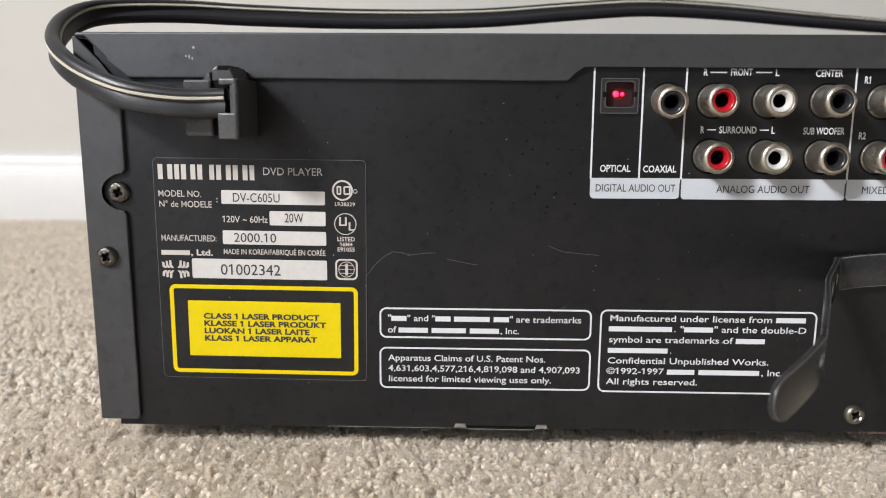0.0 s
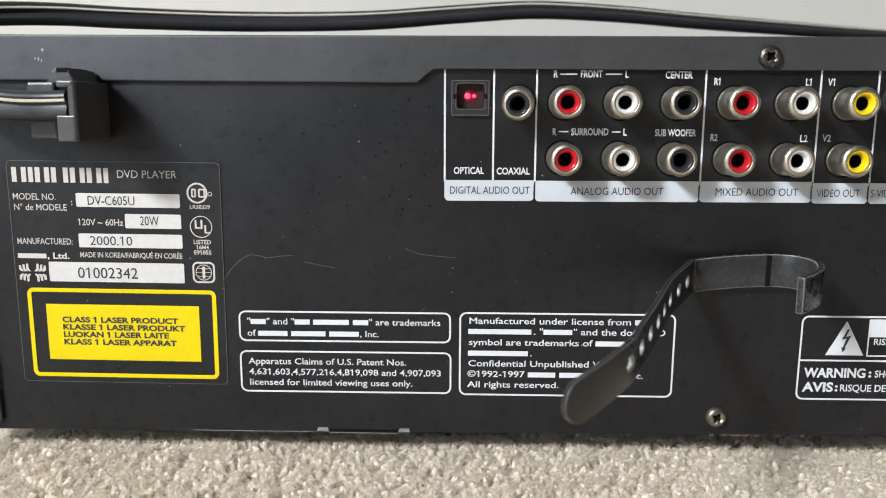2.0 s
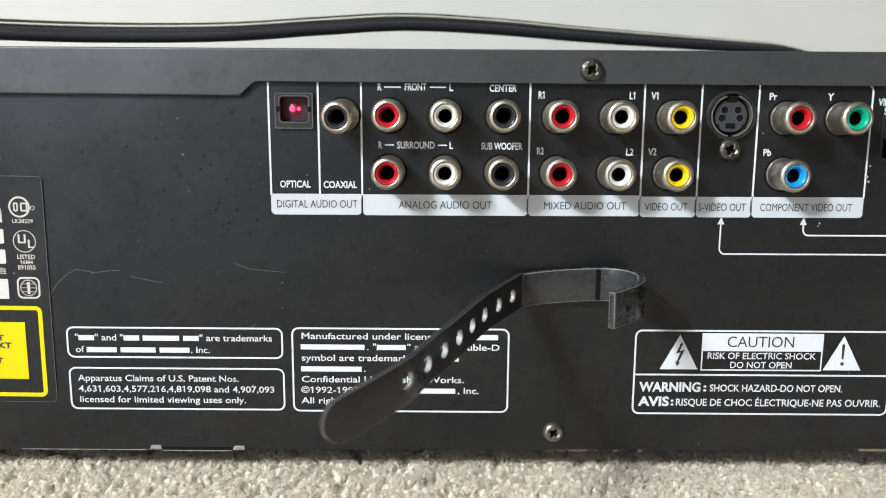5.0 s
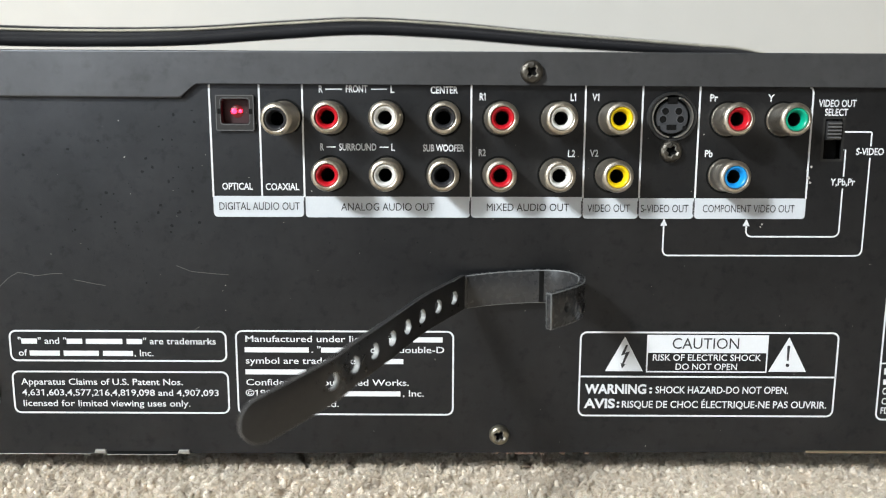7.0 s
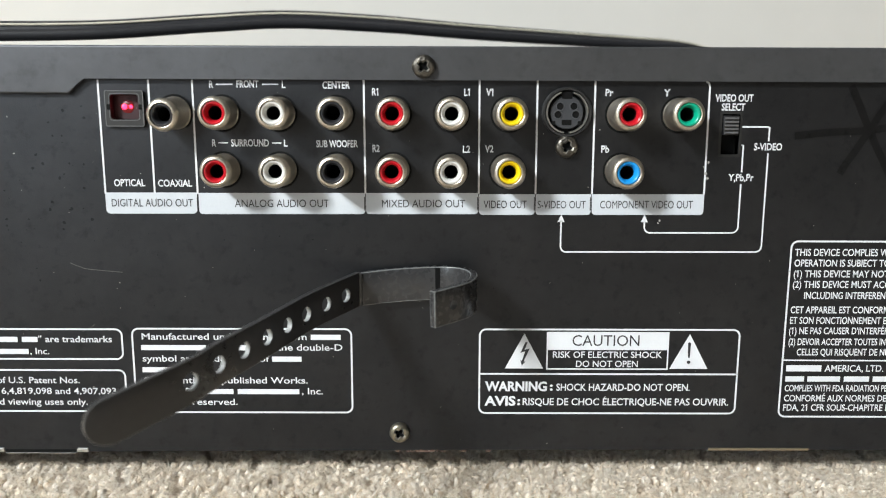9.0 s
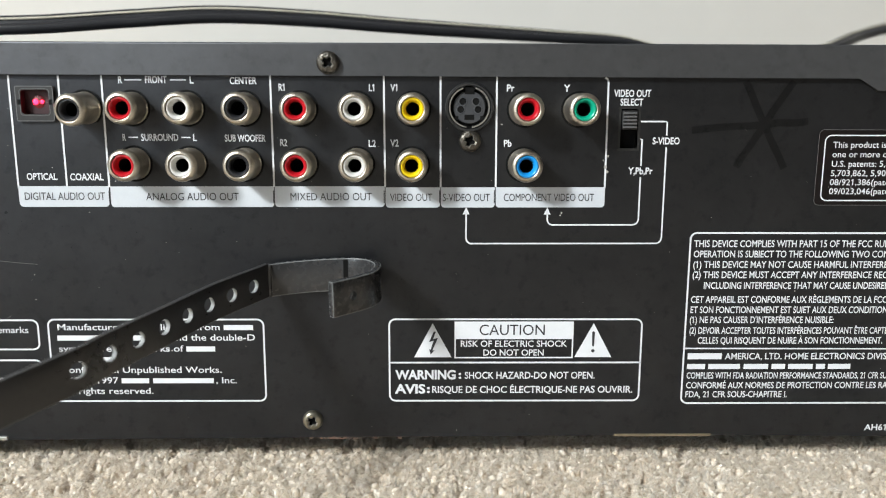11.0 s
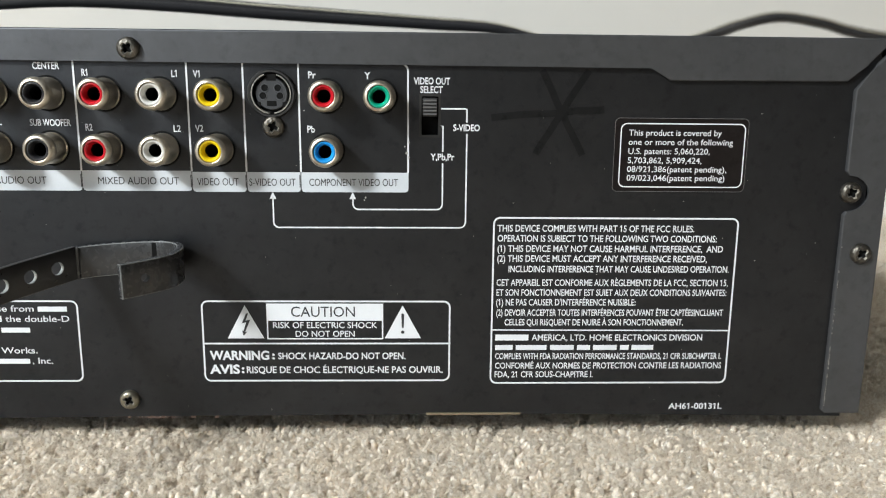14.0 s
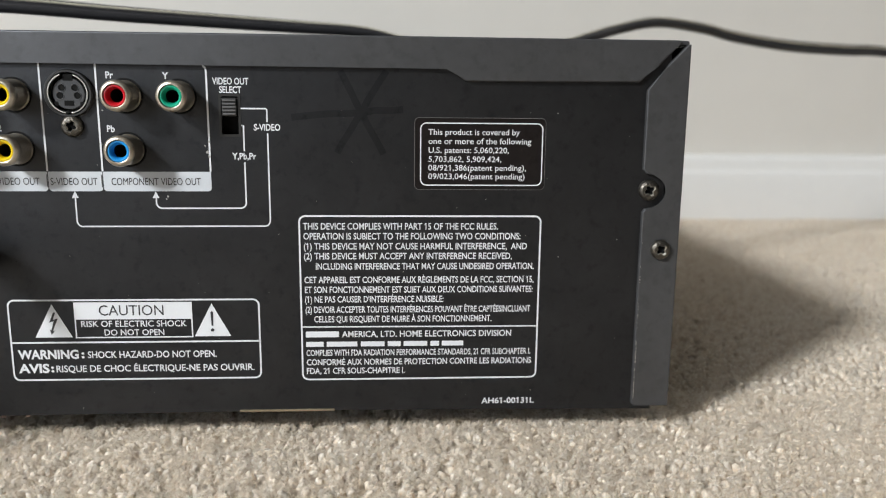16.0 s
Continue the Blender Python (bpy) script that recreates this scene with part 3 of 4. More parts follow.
# foot slots and the bare edge along the bottom
for x0, x1, zz in ((-113.6, -86.6, 6.4),):
    bm = bmesh.new()
    for a in (x0, x1 - 3.6):
        prism([(a, zz), (a + 3.6, zz), (a + 3.3, zz + 1.15), (a + 0.5, zz + 1.15)], -0.5, 1.2, 0.2, bm)
    part("bottom_tab", bm, EDGE, player, "bare steel tabs under the rear panel")
    part("bottom_edge", block(x0 + 3.7, x1 - 3.7, -0.3, 1.0, zz - 0.45, zz - 0.22, 0.05), EDGE, player, "thin bare metal edge")
    # black bar painted as the shade between the tabs
    part("tab_gap", block(x0 + 3.6, x1 - 3.6, -0.35, 1.0, zz - 0.2, zz + 0.6, 0.1), GAPSHADE, player)
part("bottom_tab", block(86.2, 114.2, -0.4, 1.2, 7.25, 7.95, 0.12), mat("brass_edge", (0.30, 0.25, 0.17), 0.45, 0.7, 0.2, 300), player, "dull brass coloured tab under the rear panel")
for x0, x1 in ((-150, -114.5),):
    part("bottom_edge", block(x0, x1, -0.1, 1.5, 6.05, 6.2, 0.05), EDGE, player, "thin bare metal edge")
random.seed(4)
bm = bmesh.new()
for i in range(16):
    x = random.uniform(-4, 26)
    w = random.uniform(0.4, 1.9)
    flat([(x, 6.55), (x + w, 6.55), (x + w * 0.9, 6.55 + random.uniform(0.2, 0.6)), (x + w * 0.5, 6.55 + random.uniform(0.3, 0.9)), (x + w * 0.1, 6.55 + random.uniform(0.2, 0.5))], -0.05 - 0.004 * i, bm)
part("rust_spot", bm, RUST, player, "rust along the bottom edge")
for x in (-180, 180):
    for y in (40, 330):
        part("foot", lathe([(14, 0), (15, 0.6), (14, 8), (0, 8)], 24), PLASTIC, player, smooth=True, at=None).matrix_basis = pose(x * MM, y * MM, 0.0, 90, 0, 0)

# ---- print on the panel ----


def notice(name, x0, x1, z0, z1, label, lines, weight=0.010, r=2.0, w=0.5):
    ob = part(name, frame_line(x0, x1, z0, z1, r, w, PY), INK, player, label)
    for row in lines:
        body, a, b, base, cap = row[:5]
        write_line(body, a, b, base, cap, ob, INK, PY, row[5] if len(row) > 5 else weight)
    return ob


nudge(notice("trademark_notice", -135.5, -75.8, 33.5, 42.4, "white printed trademark notice in a rounded frame", [
    ('"_nnn_" and "_nnn nnnnnnn nnn_" are trademarks', -133.2, -78.7, 38.5, 1.75),
    ("of _nnnnnn nnnnnnn nnnnnn_, Inc.", -133.2, -96.0, 35.1, 1.75)]), 0.6, -0.45)
nudge(notice("patent_notice", -135.5, -75.5, 18.5, 30.8, "white printed patent notice in a rounded frame", [
    ("Apparatus Claims of U.S. Patent Nos.", -133.0, -88.2, 26.8, 1.75),
    ("4,631,603,4,577,216,4,819,098 and 4,907,093", -133.0, -78.3, 23.7, 1.75),
    ("licensed for limited viewing uses only.", -133.0, -86.4, 20.6, 1.75)]), 0.5, -0.42)
nudge(notice("licence_notice", -73.3, -13.2, 18.5, 42.8, "white printed licence notice in a rounded frame", [
    ("Manufactured under license from _nnnnn_", -70.7, -16.1, 39.5, 1.75),
    ('_nnnnnnnnnnn_. "_nnnnn_" and the double-D', -70.8, -15.8, 36.5, 1.75),
    ("symbol are trademarks of _nnnnn_", -70.7, -26.9, 33.3, 1.75),
    ("_nnnnnnnnnnn_.", -70.8, -52.8, 30.2, 1.75),
    ("Confidential Unpublished Works.", -70.8, -25.5, 27.1, 1.75),
    ("©1992-1997 _nnnnn nnnnnnnnnnn_, Inc.", -70.9, -21.4, 24.0, 1.75),
    ("All rights reserved.", -70.9, -45.0, 20.9, 1.75)]), 0.42, -0.65)

caution = notice("warning_notice", 21.6, 92.9, 18.3, 42.7, "white printed shock warning in a rounded frame", [
    ("RISK OF ELECTRIC SHOCK", 41.7, 71.7, 34.5, 1.75), ("DO NOT OPEN", 48.1, 65.4, 31.9, 1.75),
    ("WARNING", 23.6, 40.6, 25.0, 2.55, 0.035), (":", 41.3, 42.1, 25.2, 2.2, 0.05),
    ("SHOCK HAZARD-DO NOT OPEN.", 43.0, 80.0, 25.1, 1.95, 0.014),
    ("AVIS", 23.5, 31.9, 20.8, 2.55, 0.035), (":", 32.4, 33.2, 21.0, 2.2, 0.05),
    ("RISQUE DE CHOC ÉLECTRIQUE-NE PAS OUVRIR.", 33.7, 90.9, 20.9, 1.95, 0.014)])
part("dividing_line", flat([(22.0, 29.6), (93.0, 29.6), (93.0, 30.1), (22.0, 30.1)], PY), INK, caution)
part("caution_box", flat([(40.1, 37.1), (73.5, 37.1), (73.5, 41.8), (40.1, 41.8)], PY, frame_line(40.1, 73.5, 31.1, 37.1, 0.1, 0.4, PY)), INK, caution)
write_line("CAUTION", 46.9, 65.7, 37.9, 3.0, caution, DARKINK, PY - 0.06, 0.0)
for cx in (34.1, 79.2):
    part("warning_triangle", flat([(cx - 5.3, 31.4), (cx + 5.2, 31.4), (cx - 0.1, 41.3)], PY), INK, caution)
bolt = flat([(34.3, 38.9), (33.0, 35.9), (34.3, 36.3), (33.4, 33.6), (33.0, 33.9), (33.4, 32.2), (34.5, 33.5), (33.9, 33.4), (35.5, 37.1), (34.1, 36.7), (34.9, 38.9)], PY - 0.06)
part("bolt_symbol", bolt, DARKINK, caution)
bm = flat([(78.7, 38.7), (78.85, 34.6), (79.35, 34.6), (79.5, 38.7), (79.1, 39.0)], PY - 0.06)
flat(circle(79.1, 33.3, 0.5, 14), PY - 0.06, bm)
part("exclamation_symbol", bm, DARKINK, caution)
nudge(caution, 0.12, -0.5)

rules = notice("compliance_notice", 104.7, 175.1, 17.2, 66.9, "white printed radio compliance notice in a rounded frame", [
    ("THIS DEVICE COMPLIES WITH PART 15 OF THE FCC RULES.", 106.0, 162.4, 62.75, 1.85),
    ("OPERATION IS SUBJECT TO THE FOLLOWING TWO CONDITIONS:", 106.0, 169.1, 59.85, 1.85),
    ("(1) THIS DEVICE MAY NOT CAUSE HARMFUL INTERFERENCE,  AND", 106.0, 171.1, 56.9, 1.85),
    ("(2) THIS DEVICE MUST ACCEPT ANY INTERFERENCE RECEIVED,", 106.0, 166.7, 54.0, 1.85),
    ("INCLUDING INTERFERENCE THAT MAY CAUSE UNDESIRED OPERATION.", 109.3, 173.3, 50.95, 1.85),
    ("CET APPAREIL EST CONFORME AUX RÈGLEMENTS DE LA FCC, SECTION 15,", 106.0, 173.4, 46.95, 1.85),
    ("ET SON FONCTIONNEMENT EST SUJET AUX DEUX CONDITIONS SUIVANTES:", 106.0, 173.2, 44.0, 1.85),
    ("(1) NE PAS CAUSER D'INTERFÉRENCE NUISIBLE:", 106.0, 146.7, 41.1, 1.85),
    ("(2) DEVOIR ACCEPTER TOUTES INTERFÉRENCES POUVANT ÊTRE CAPTÉESINCLUANT", 106.1, 172.6, 38.0, 1.85),
    ("CELLES QUI RISQUENT DE NUIRE À SON FONCTIONNEMENT.", 108.6, 161.1, 35.1, 1.85),
    ("_NNNNNI_ AMERICA, LTD. HOME ELECTRONICS DIVISION", 106.1, 167.2, 30.5, 1.8),
    ("_nnnn nnnnnnn nnnnn. nnn nnnnn, nn nnnnn_", 106.1, 152.9, 27.6, 1.8),
    ("COMPLIES WITH FDA RADIATION PERFORMANCE STANDARDS, 21 CFR SUBCHAPTER J.", 106.1, 173.1, 24.8, 1.8),
    ("CONFORMÉ AUX NORMES DE PROTECTION CONTRE LES RADIATIONS", 106.1, 173.4, 21.9, 1.8),
    ("FDA, 21 CFR SOUS-CHAPITRE J.", 106.0, 135.3, 19.2, 1.8)], 0.014)
part("dividing_line", flat([(105.1, 33.5), (174.7, 33.3), (174.7, 33.7), (105.1, 33.9)], PY), INK, rules)
nudge(rules, 0.05, -0.25)
write_line("AH61-00131L", 158.6, 174.6, 8.9, 1.75, player, INK, PY, 0.018, "part_number")

# the field round the sockets
DIV = (-77.7, -64.65, -53.3, -8.85, 21.2, 36.25, 51.25, 81.0)
field = part("socket_field", flat(rounded(-77.8, -53.5, 74.3, 79.9, 1.2, (1, 1, 0, 0)), PY), STRIP, player, "white printed strip naming the outlets")
for a, b in ((-53.1, -8.95), (-8.75, 21.1), (21.3, 36.15), (36.35, 51.1), (51.3, 81.1)):
    part("strip_section", flat(rounded(a, b, 74.0 if a > 0 else 74.2, 79.5 if a > 0 else 79.8, 1.0, (1, 1, 0, 0)), PY), STRIP, field)
for i, x in enumerate(DIV):
    zt = 109.0 if i < 7 else 107.9
    pts = [(x, 79.6), (x, zt)] if i < 7 else [(x, 79.4), (x, 107.2), (x - 0.25, 108.1), (x - 0.9, 108.6)]
    part("dividing_line", polyline(pts, 0.5, PY), INK, field)
for x in (-53.5, -9.1, 20.9, 36.0, 50.9):
    part("tick", flat([(x - 0.12, 75.2), (x + 0.12, 75.2), (x + 0.12, 78.7), (x - 0.12, 78.7)], PY - 0.06), DARKINK, field)
for body, a, b, z in (("DIGITAL AUDIO OUT", -76.4, -54.6, 76.2), ("ANALOG AUDIO OUT", -43.6, -18.5, 76.05), ("MIXED AUDIO OUT", -4.7, 17.6, 76.0), ("VIDEO OUT", 22.5, 34.0, 75.8), ("S-VIDEO OUT", 36.8, 49.7, 75.75), ("COMPONENT VIDEO OUT", 53.4, 78.2, 75.75)):
    write_line(body, a, b, z, 2.0, field, DARKINK, PY - 0.06, 0.0)
for body, a, b, z in (("OPTICAL", -75.3, -67.1, 81.6), ("COAXIAL", -63.7, -54.7, 81.5), ("R", -49.0, -47.9, 107.0), ("FRONT", -41.9, -36.1, 107.05), ("L", -30.2, -29.1, 106.95), ("CENTER", -19.6, -12.5, 106.8),
                      ("R", -48.9, -47.9, 92.0), ("SURROUND", -43.9, -33.9, 92.0), ("L", -30.1, -29.1, 91.95), ("SUB WOOFER", -21.6, -10.7, 91.8), ("R1", -6.8, -4.8, 105.1), ("L1", 17.1, 19.0, 105.0), ("R2", -6.9, -4.9, 90.6), ("L2", 16.8, 18.9, 90.4),
                      ("V1", 23.0, 25.1, 105.0), ("V2", 22.8, 25.0, 90.5), ("Pr", 53.8, 55.9, 104.95), ("Y", 69.2, 70.7, 104.9), ("Pb", 53.2, 55.4, 90.45)):
    write_line(body, a, b, z, 1.75, field, INK, PY, 0.022)
for a, b, z in ((-47.2, -42.8, 107.85), (-35.2, -31.0, 107.85), (-47.2, -44.7, 92.9), (-33.1, -30.7, 92.85)):
    part("dash", flat([(a, z - 0.16), (b, z - 0.16), (b, z + 0.16), (a, z + 0.16)], PY), INK, field)
nudge(field, 0.35, -0.79, 0.995, 0.0026)
select = part("switch_diagram", polyline([(89.3, 97.1), (96.7, 97.1), (97.05, 96.9), (97.05, 93.4)], 0.42, PY), INK, player, "white printed lines from the switch to the outlets")
for body, a, b, z in (("VIDEO OUT", 82.5, 92.3, 103.6), ("SELECT", 84.2, 90.3, 101.3), ("S-VIDEO", 93.3, 100.7, 91.1), ("Y,Pb,Pr", 87.2, 93.7, 83.05)):
    write_line(body, a, b, z, 1.75, select, INK, PY, 0.022)
for pts in ([(97.1, 90.3), (97.1, 65.6)] + arc(95.5, 65.6, 1.55, 0, -90) + [(45.2, 63.95)] + arc(45.0, 65.5, 1.6, -90, -180) + [(43.4, 72.4)],
            [(89.3, 92.4), (90.5, 92.4), (90.5, 85.3)],
            [(90.5, 82.2), (90.5, 70.8)] + arc(88.9, 70.8, 1.6, 0, -90) + [(67.2, 69.15)] + arc(67.1, 70.7, 1.55, -90, -180) + [(65.55, 72.3)]):
    part("diagram_line", polyline(pts, 0.42, PY), INK, select)
for x in (43.4, 65.5):
    part("arrow_head", flat([(x - 0.95, 72.0), (x + 0.95, 72.0), (x, 74.0)], PY), INK, select)

nudge(select, -0.2, -0.57)

# ---- film labels ----
rating = part("rating_label", prism(rounded(-197.3, -139.2, 20.3, 83.3, 1.4), LY, -0.02), LABEL, player, "black film rating label with silver and yellow print")
part("label_border", frame_line(-197.3, -139.2, 20.3, 83.3, 1.4, 0.14, LY - 0.02), LABELTRIM, rating)
x = -195.9
for wide in (4.0, 1.3, 3.9, 4.6, 4.0, 4.0, 1.3):
    for a, b in ((0, 1.3),) if wide < 2 else ((0, 1.35), (wide - 1.35, wide)):
        part("maker_mark", flat([(x + a, 77.4), (x + b, 77.4), (x + b, 81.5), (x + a, 81.5)], LT), SILVER, rating)
    x += wide + 0.55
for body, a, b, z, cap, wt in (("DVD PLAYER", -167.3, -150.9, 78.9, 2.05, 0.0), ("MODEL NO.", -196.2, -184.2, 72.6, 1.7, 0.004), ("N° de MODELE", -196.1, -181.4, 69.7, 1.7, 0.004), (":", -180.2, -179.8, 71.2, 1.7, 0.02),
                               ("120V ~ 60Hz", -178.8, -166.2, 65.7, 1.75, 0.008), ("MANUFACTURED:", -196.0, -180.5, 60.2, 1.7, 0.004), ("_nnnnni_, Ltd.", -196.1, -181.7, 56.2, 1.6, 0.03), ("MADE IN KOREA/FABRIQUÉ EN CORÉE", -178.8, -150.4, 56.7, 1.45, 0.008),
                               ("LR38329", -147.8, -142.2, 70.7, 1.0, 0.01), ("LISTED", -147.2, -142.3, 60.9, 1.15, 0.02), ("16M4", -146.5, -143.0, 59.5, 1.0, 0.02), ("E91055", -147.2, -142.3, 58.0, 1.1, 0.02)):
    write_line(body, a, b, z, cap, rating, SILVER, LT, wt)
for a, b, c, d in ((-178.8, -150.4, 70.8, 74.6), (-165.7, -150.3, 65.0, 69.0), (-178.8, -150.2, 59.5, 63.4), (-187.7, -150.1, 49.7, 55.3)):
    part("silver_field", flat(rounded(a, b, c, d, 0.4), LT), SILVERBOX, rating)
for body, a, b, z, cap in (("DV-C605U", -175.8, -162.6, 71.4, 2.45), ("20W", -161.6, -156.4, 65.9, 2.5), ("2000.10", -175.8, -163.9, 60.2, 2.5), ("01002342", -179.8, -162.9, 50.8, 3.0)):
    write_line(body, a, b, z, cap, rating, DARKINK, LT - 0.06, 0.0)
bm = ring(circle(-145.6, 75.0, 2.85), circle(-145.6, 75.0, 2.35), LT)
for a, b, c, d in ((-147.2, -145.9, 73.8, 76.2), (-145.3, -143.4, 73.8, 76.2)):
    frame_line(a, b, c, d, 0.4, 0.42, LT, bm)
ring(circle(-142.1, 74.8, 0.6, 16), circle(-142.1, 74.8, 0.42, 16), LT, bm)
part("approval_mark", bm, SILVER, rating, "round silver approval mark")
bm = ring(circle(-144.9, 65.7, 3.05), circle(-144.9, 65.7, 2.82), LT)
for a, b, c, d in ((-146.6, -146.1, 65.6, 67.6), (-145.0, -144.5, 65.6, 67.6), (-146.6, -144.5, 65.2, 65.6), (-144.0, -143.5, 63.9, 66.2), (-143.5, -142.4, 63.9, 64.3)):
    flat([(a, c), (b, c), (b, d), (a, d)], LT, bm)
part("approval_mark", bm, SILVER, rating, "round silver approval mark")
bm = frame_line(-147.8, -141.6, 49.9, 55.9, 1.5, 0.5, LT)
ring(circle(-144.7, 52.9, 2.25), circle(-144.7, 52.9, 2.05), LT, bm)
for d in (-1.1, 0, 1.1):
    h = math.sqrt(2.05 ** 2 - d * d)
    flat([(-144.7 - h, 52.83 + d), (-144.7 + h, 52.83 + d), (-144.7 + h, 52.97 + d), (-144.7 - h, 52.97 + d)], LT, bm)
flat([(-145.05, 51.2), (-144.3, 51.2), (-144.3, 54.6), (-144.8, 54.6), (-145.4, 54.0), (-145.05, 53.9)], LT - 0.03, bm)
part("globe_mark", bm, SILVER, rating, "silver globe mark in a rounded square")
bm = bmesh.new()
for s, cx in ((1, -192.5), (-1, -192.1)):
    for k in range(3):
        for q in (1, -1):
            x1 = cx - s * (0.25 + 1.0 * k)
            z1 = 52.1 + q * 0.35
            flat([(x1, z1), (x1 - s * 0.7, z1), (x1 - s * 1.3, z1 + q * 0.5), (x1 - s * 1.3, z1 + q * (2.2 - 0.25 * k)), (x1 - s * 0.7, z1 + q * (2.2 - 0.25 * k)), (x1 - s * 0.6, z1 + q * 0.8)], LT, bm)
part("maker_emblem", bm, SILVER, rating, "silver emblem of folded bars")
part("laser_frame", frame_line(-194.4, -141.6, 21.9, 47.8, 1.8, 1.15, LT), YELLOW, rating, "yellow laser warning frame")
part("laser_field", flat([(-189.4, 27.0), (-146.5, 27.0), (-146.5, 43.2), (-189.4, 43.2)], LT), YELLOW, rating, "yellow laser warning field")
for body, b, z in (("CLASS 1 LASER PRODUCT", -152.5, 38.0), ("KLASSE 1 LASER PRODUKT", -150.6, 35.85), ("LUOKAN 1 LASER LAITE", -155.3, 33.7), ("KLASS 1 LASER APPARAT", -153.2, 31.5)):
    write_line(body, -185.1, b, z, 1.5, rating, DARKINK, LT - 0.06, 0.038)

nudge(rating, 1.87, -1.07, 1.0102, -0.0065)

patents = part("patent_label", prism(rounded(138.6, 176.2, 74.2, 94.7, 1.4), LY, -0.02), BROWNLABEL, player, "dark brown film patent label with a white frame")
part("label_border", frame_line(138.6, 176.2, 74.2, 94.7, 1.4, 0.14, LY - 0.02), LABELTRIM, patents)
part("label_frame", frame_line(140.2, 175.4, 75.4, 93.3, 1.8, 0.34, LT), INK, patents)
for body, b, z in (("This product is covered by", 168.6, 89.85), ("one or more of the following", 172.0, 87.3), ("U.S. patents: 5,060,220,", 165.7, 84.75), ("5,703,862, 5,909,424,", 163.6, 82.2), ("08/921,386(patent pending),", 170.8, 79.75), ("09/023,046(patent pending)", 170.5, 77.3)):
    write_line(body, 142.5, b, z, 1.6, patents, INK, LT, 0.006)
nudge(patents, -0.65, -0.12)
bpy.data.objects.remove(WRITER)

# ---- marks on the panel ----
bm = bmesh.new()
for a, b in (((103.7, 94.3), (134.9, 96.8)), ((117.3, 107.2), (129.2, 84.0)), ((130.0, 107.2), (116.2, 84.6))):
    pts = [(a[0] + (b[0] - a[0]) * t / 8 + random.uniform(-0.15, 0.15), a[1] + (b[1] - a[1]) * t / 8 + random.uniform(-0.2, 0.2)) for t in range(9)]
    polyline(pts, 1.9, PY + 0.05 - 0.01 * random.random(), bm)
specks = bmesh.new()
for i in range(120):
    x, z = (random.gauss(-98, 16), random.gauss(80, 12)) if i < 80 else (random.uniform(-160, 30), random.uniform(45, 100))
    rad = random.choice((0.12, 0.18, 0.28, 0.42) if i < 80 else (0.1, 0.14, 0.2))
    if z < 103 and not (x > -79 and z > 70):
        flat([(x + rad * math.cos(a) * random.uniform(0.6, 1.4), z + rad * math.sin(a) * random.uniform(0.6, 1.4)) for a in (0, 0.9, 1.9, 2.8, 3.7, 4.6, 5.5)], PY + 0.06 - 0.0003 * i, specks)
tagged(part("dark_specks", specks, SPECK, player, "small dark specks on the paint"), kind="stuff")
part("marker_star", bm, SMUDGE, player, "faint crossed marker strokes")
for pts in ([(-139.0, 50.1), (-136.0, 54.2), (-133.4, 56.6), (-131.0, 57.9), (-128.5, 57.6), (-126.0, 57.0)], [(-127.0, 56.9), (-122.0, 57.6), (-119.0, 57.7)], [(-88.0, 60.0), (-84.0, 58.4), (-79.0, 57.9), (-74.0, 57.5)], [(-86.0, 41.0), (-84.0, 42.0), (-82.5, 43.0)], [(-116.0, 56.0), (-110.0, 54.8), (-107.5, 54.4)]):
    part("scratch", polyline(pts, 0.16, PY + 0.03), SCRATCH, player, "fine grey scratch in the paint")
random.seed(9)
bm = bmesh.new()
for i in range(46):
    z = random.choice((random.uniform(9, 60), random.uniform(9, 30)))
    h, w = random.uniform(0.15, 1.1), random.uniform(0.08, 0.3)
    x = 204.93 + random.uniform(0, 0.12)
    flat([(x, z), (x + w, z + h * 0.2), (x + w * 0.7, z + h), (x + w * 0.1, z + h * 0.9)], -1.33 - 0.0005 * i, bm)
part("worn_edge", bm, EDGE, cover, "paint chipped to bare metal")
random.seed(11)
bm = bmesh.new()
for i in range(150):
    x, z = random.uniform(-203, 203), random.uniform(8, 108)
    r = random.choice((0.06, 0.07, 0.08, 0.1, 0.13, 0.2))
    flat([(x + r * math.cos(a) * random.uniform(0.6, 1.5), z + r * math.sin(a) * random.uniform(0.6, 1.3)) for a in (0, 1.2, 2.4, 3.6, 4.9)], LT - 0.1 - 0.0005 * i, bm)
for x, z, r in ((-183.5, 112.6, 0.45), (-184.8, 110.2, 0.45), (-185.6, 110.4, 0.3), (-184.0, 109.9, 0.4), (69.0, 72.1, 0.35), (68.6, 71.3, 0.25), (81.0, 87.4, 0.3), (80.4, 84.4, 0.5), (80.9, 83.2, 0.4), (79.8, 86.2, 0.25)):
    flat([(x + r * math.cos(a) * random.uniform(0.4, 1.2), z + r * math.sin(a) * random.uniform(0.6, 1.5)) for a in (0, 1.2, 2.4, 3.6, 4.9)], -1.42, bm)
tagged(part("dust", bm, DUST, player, "scattered pale dust specks"), kind="stuff")

# ---- cord clip ----
clip = part("cord_clip", block(-183.6, -176.4, -10.6, 0, 89.8, 104.0, 0.6), CLIPM, player, "black plastic cord clip holding the cord in a slit")


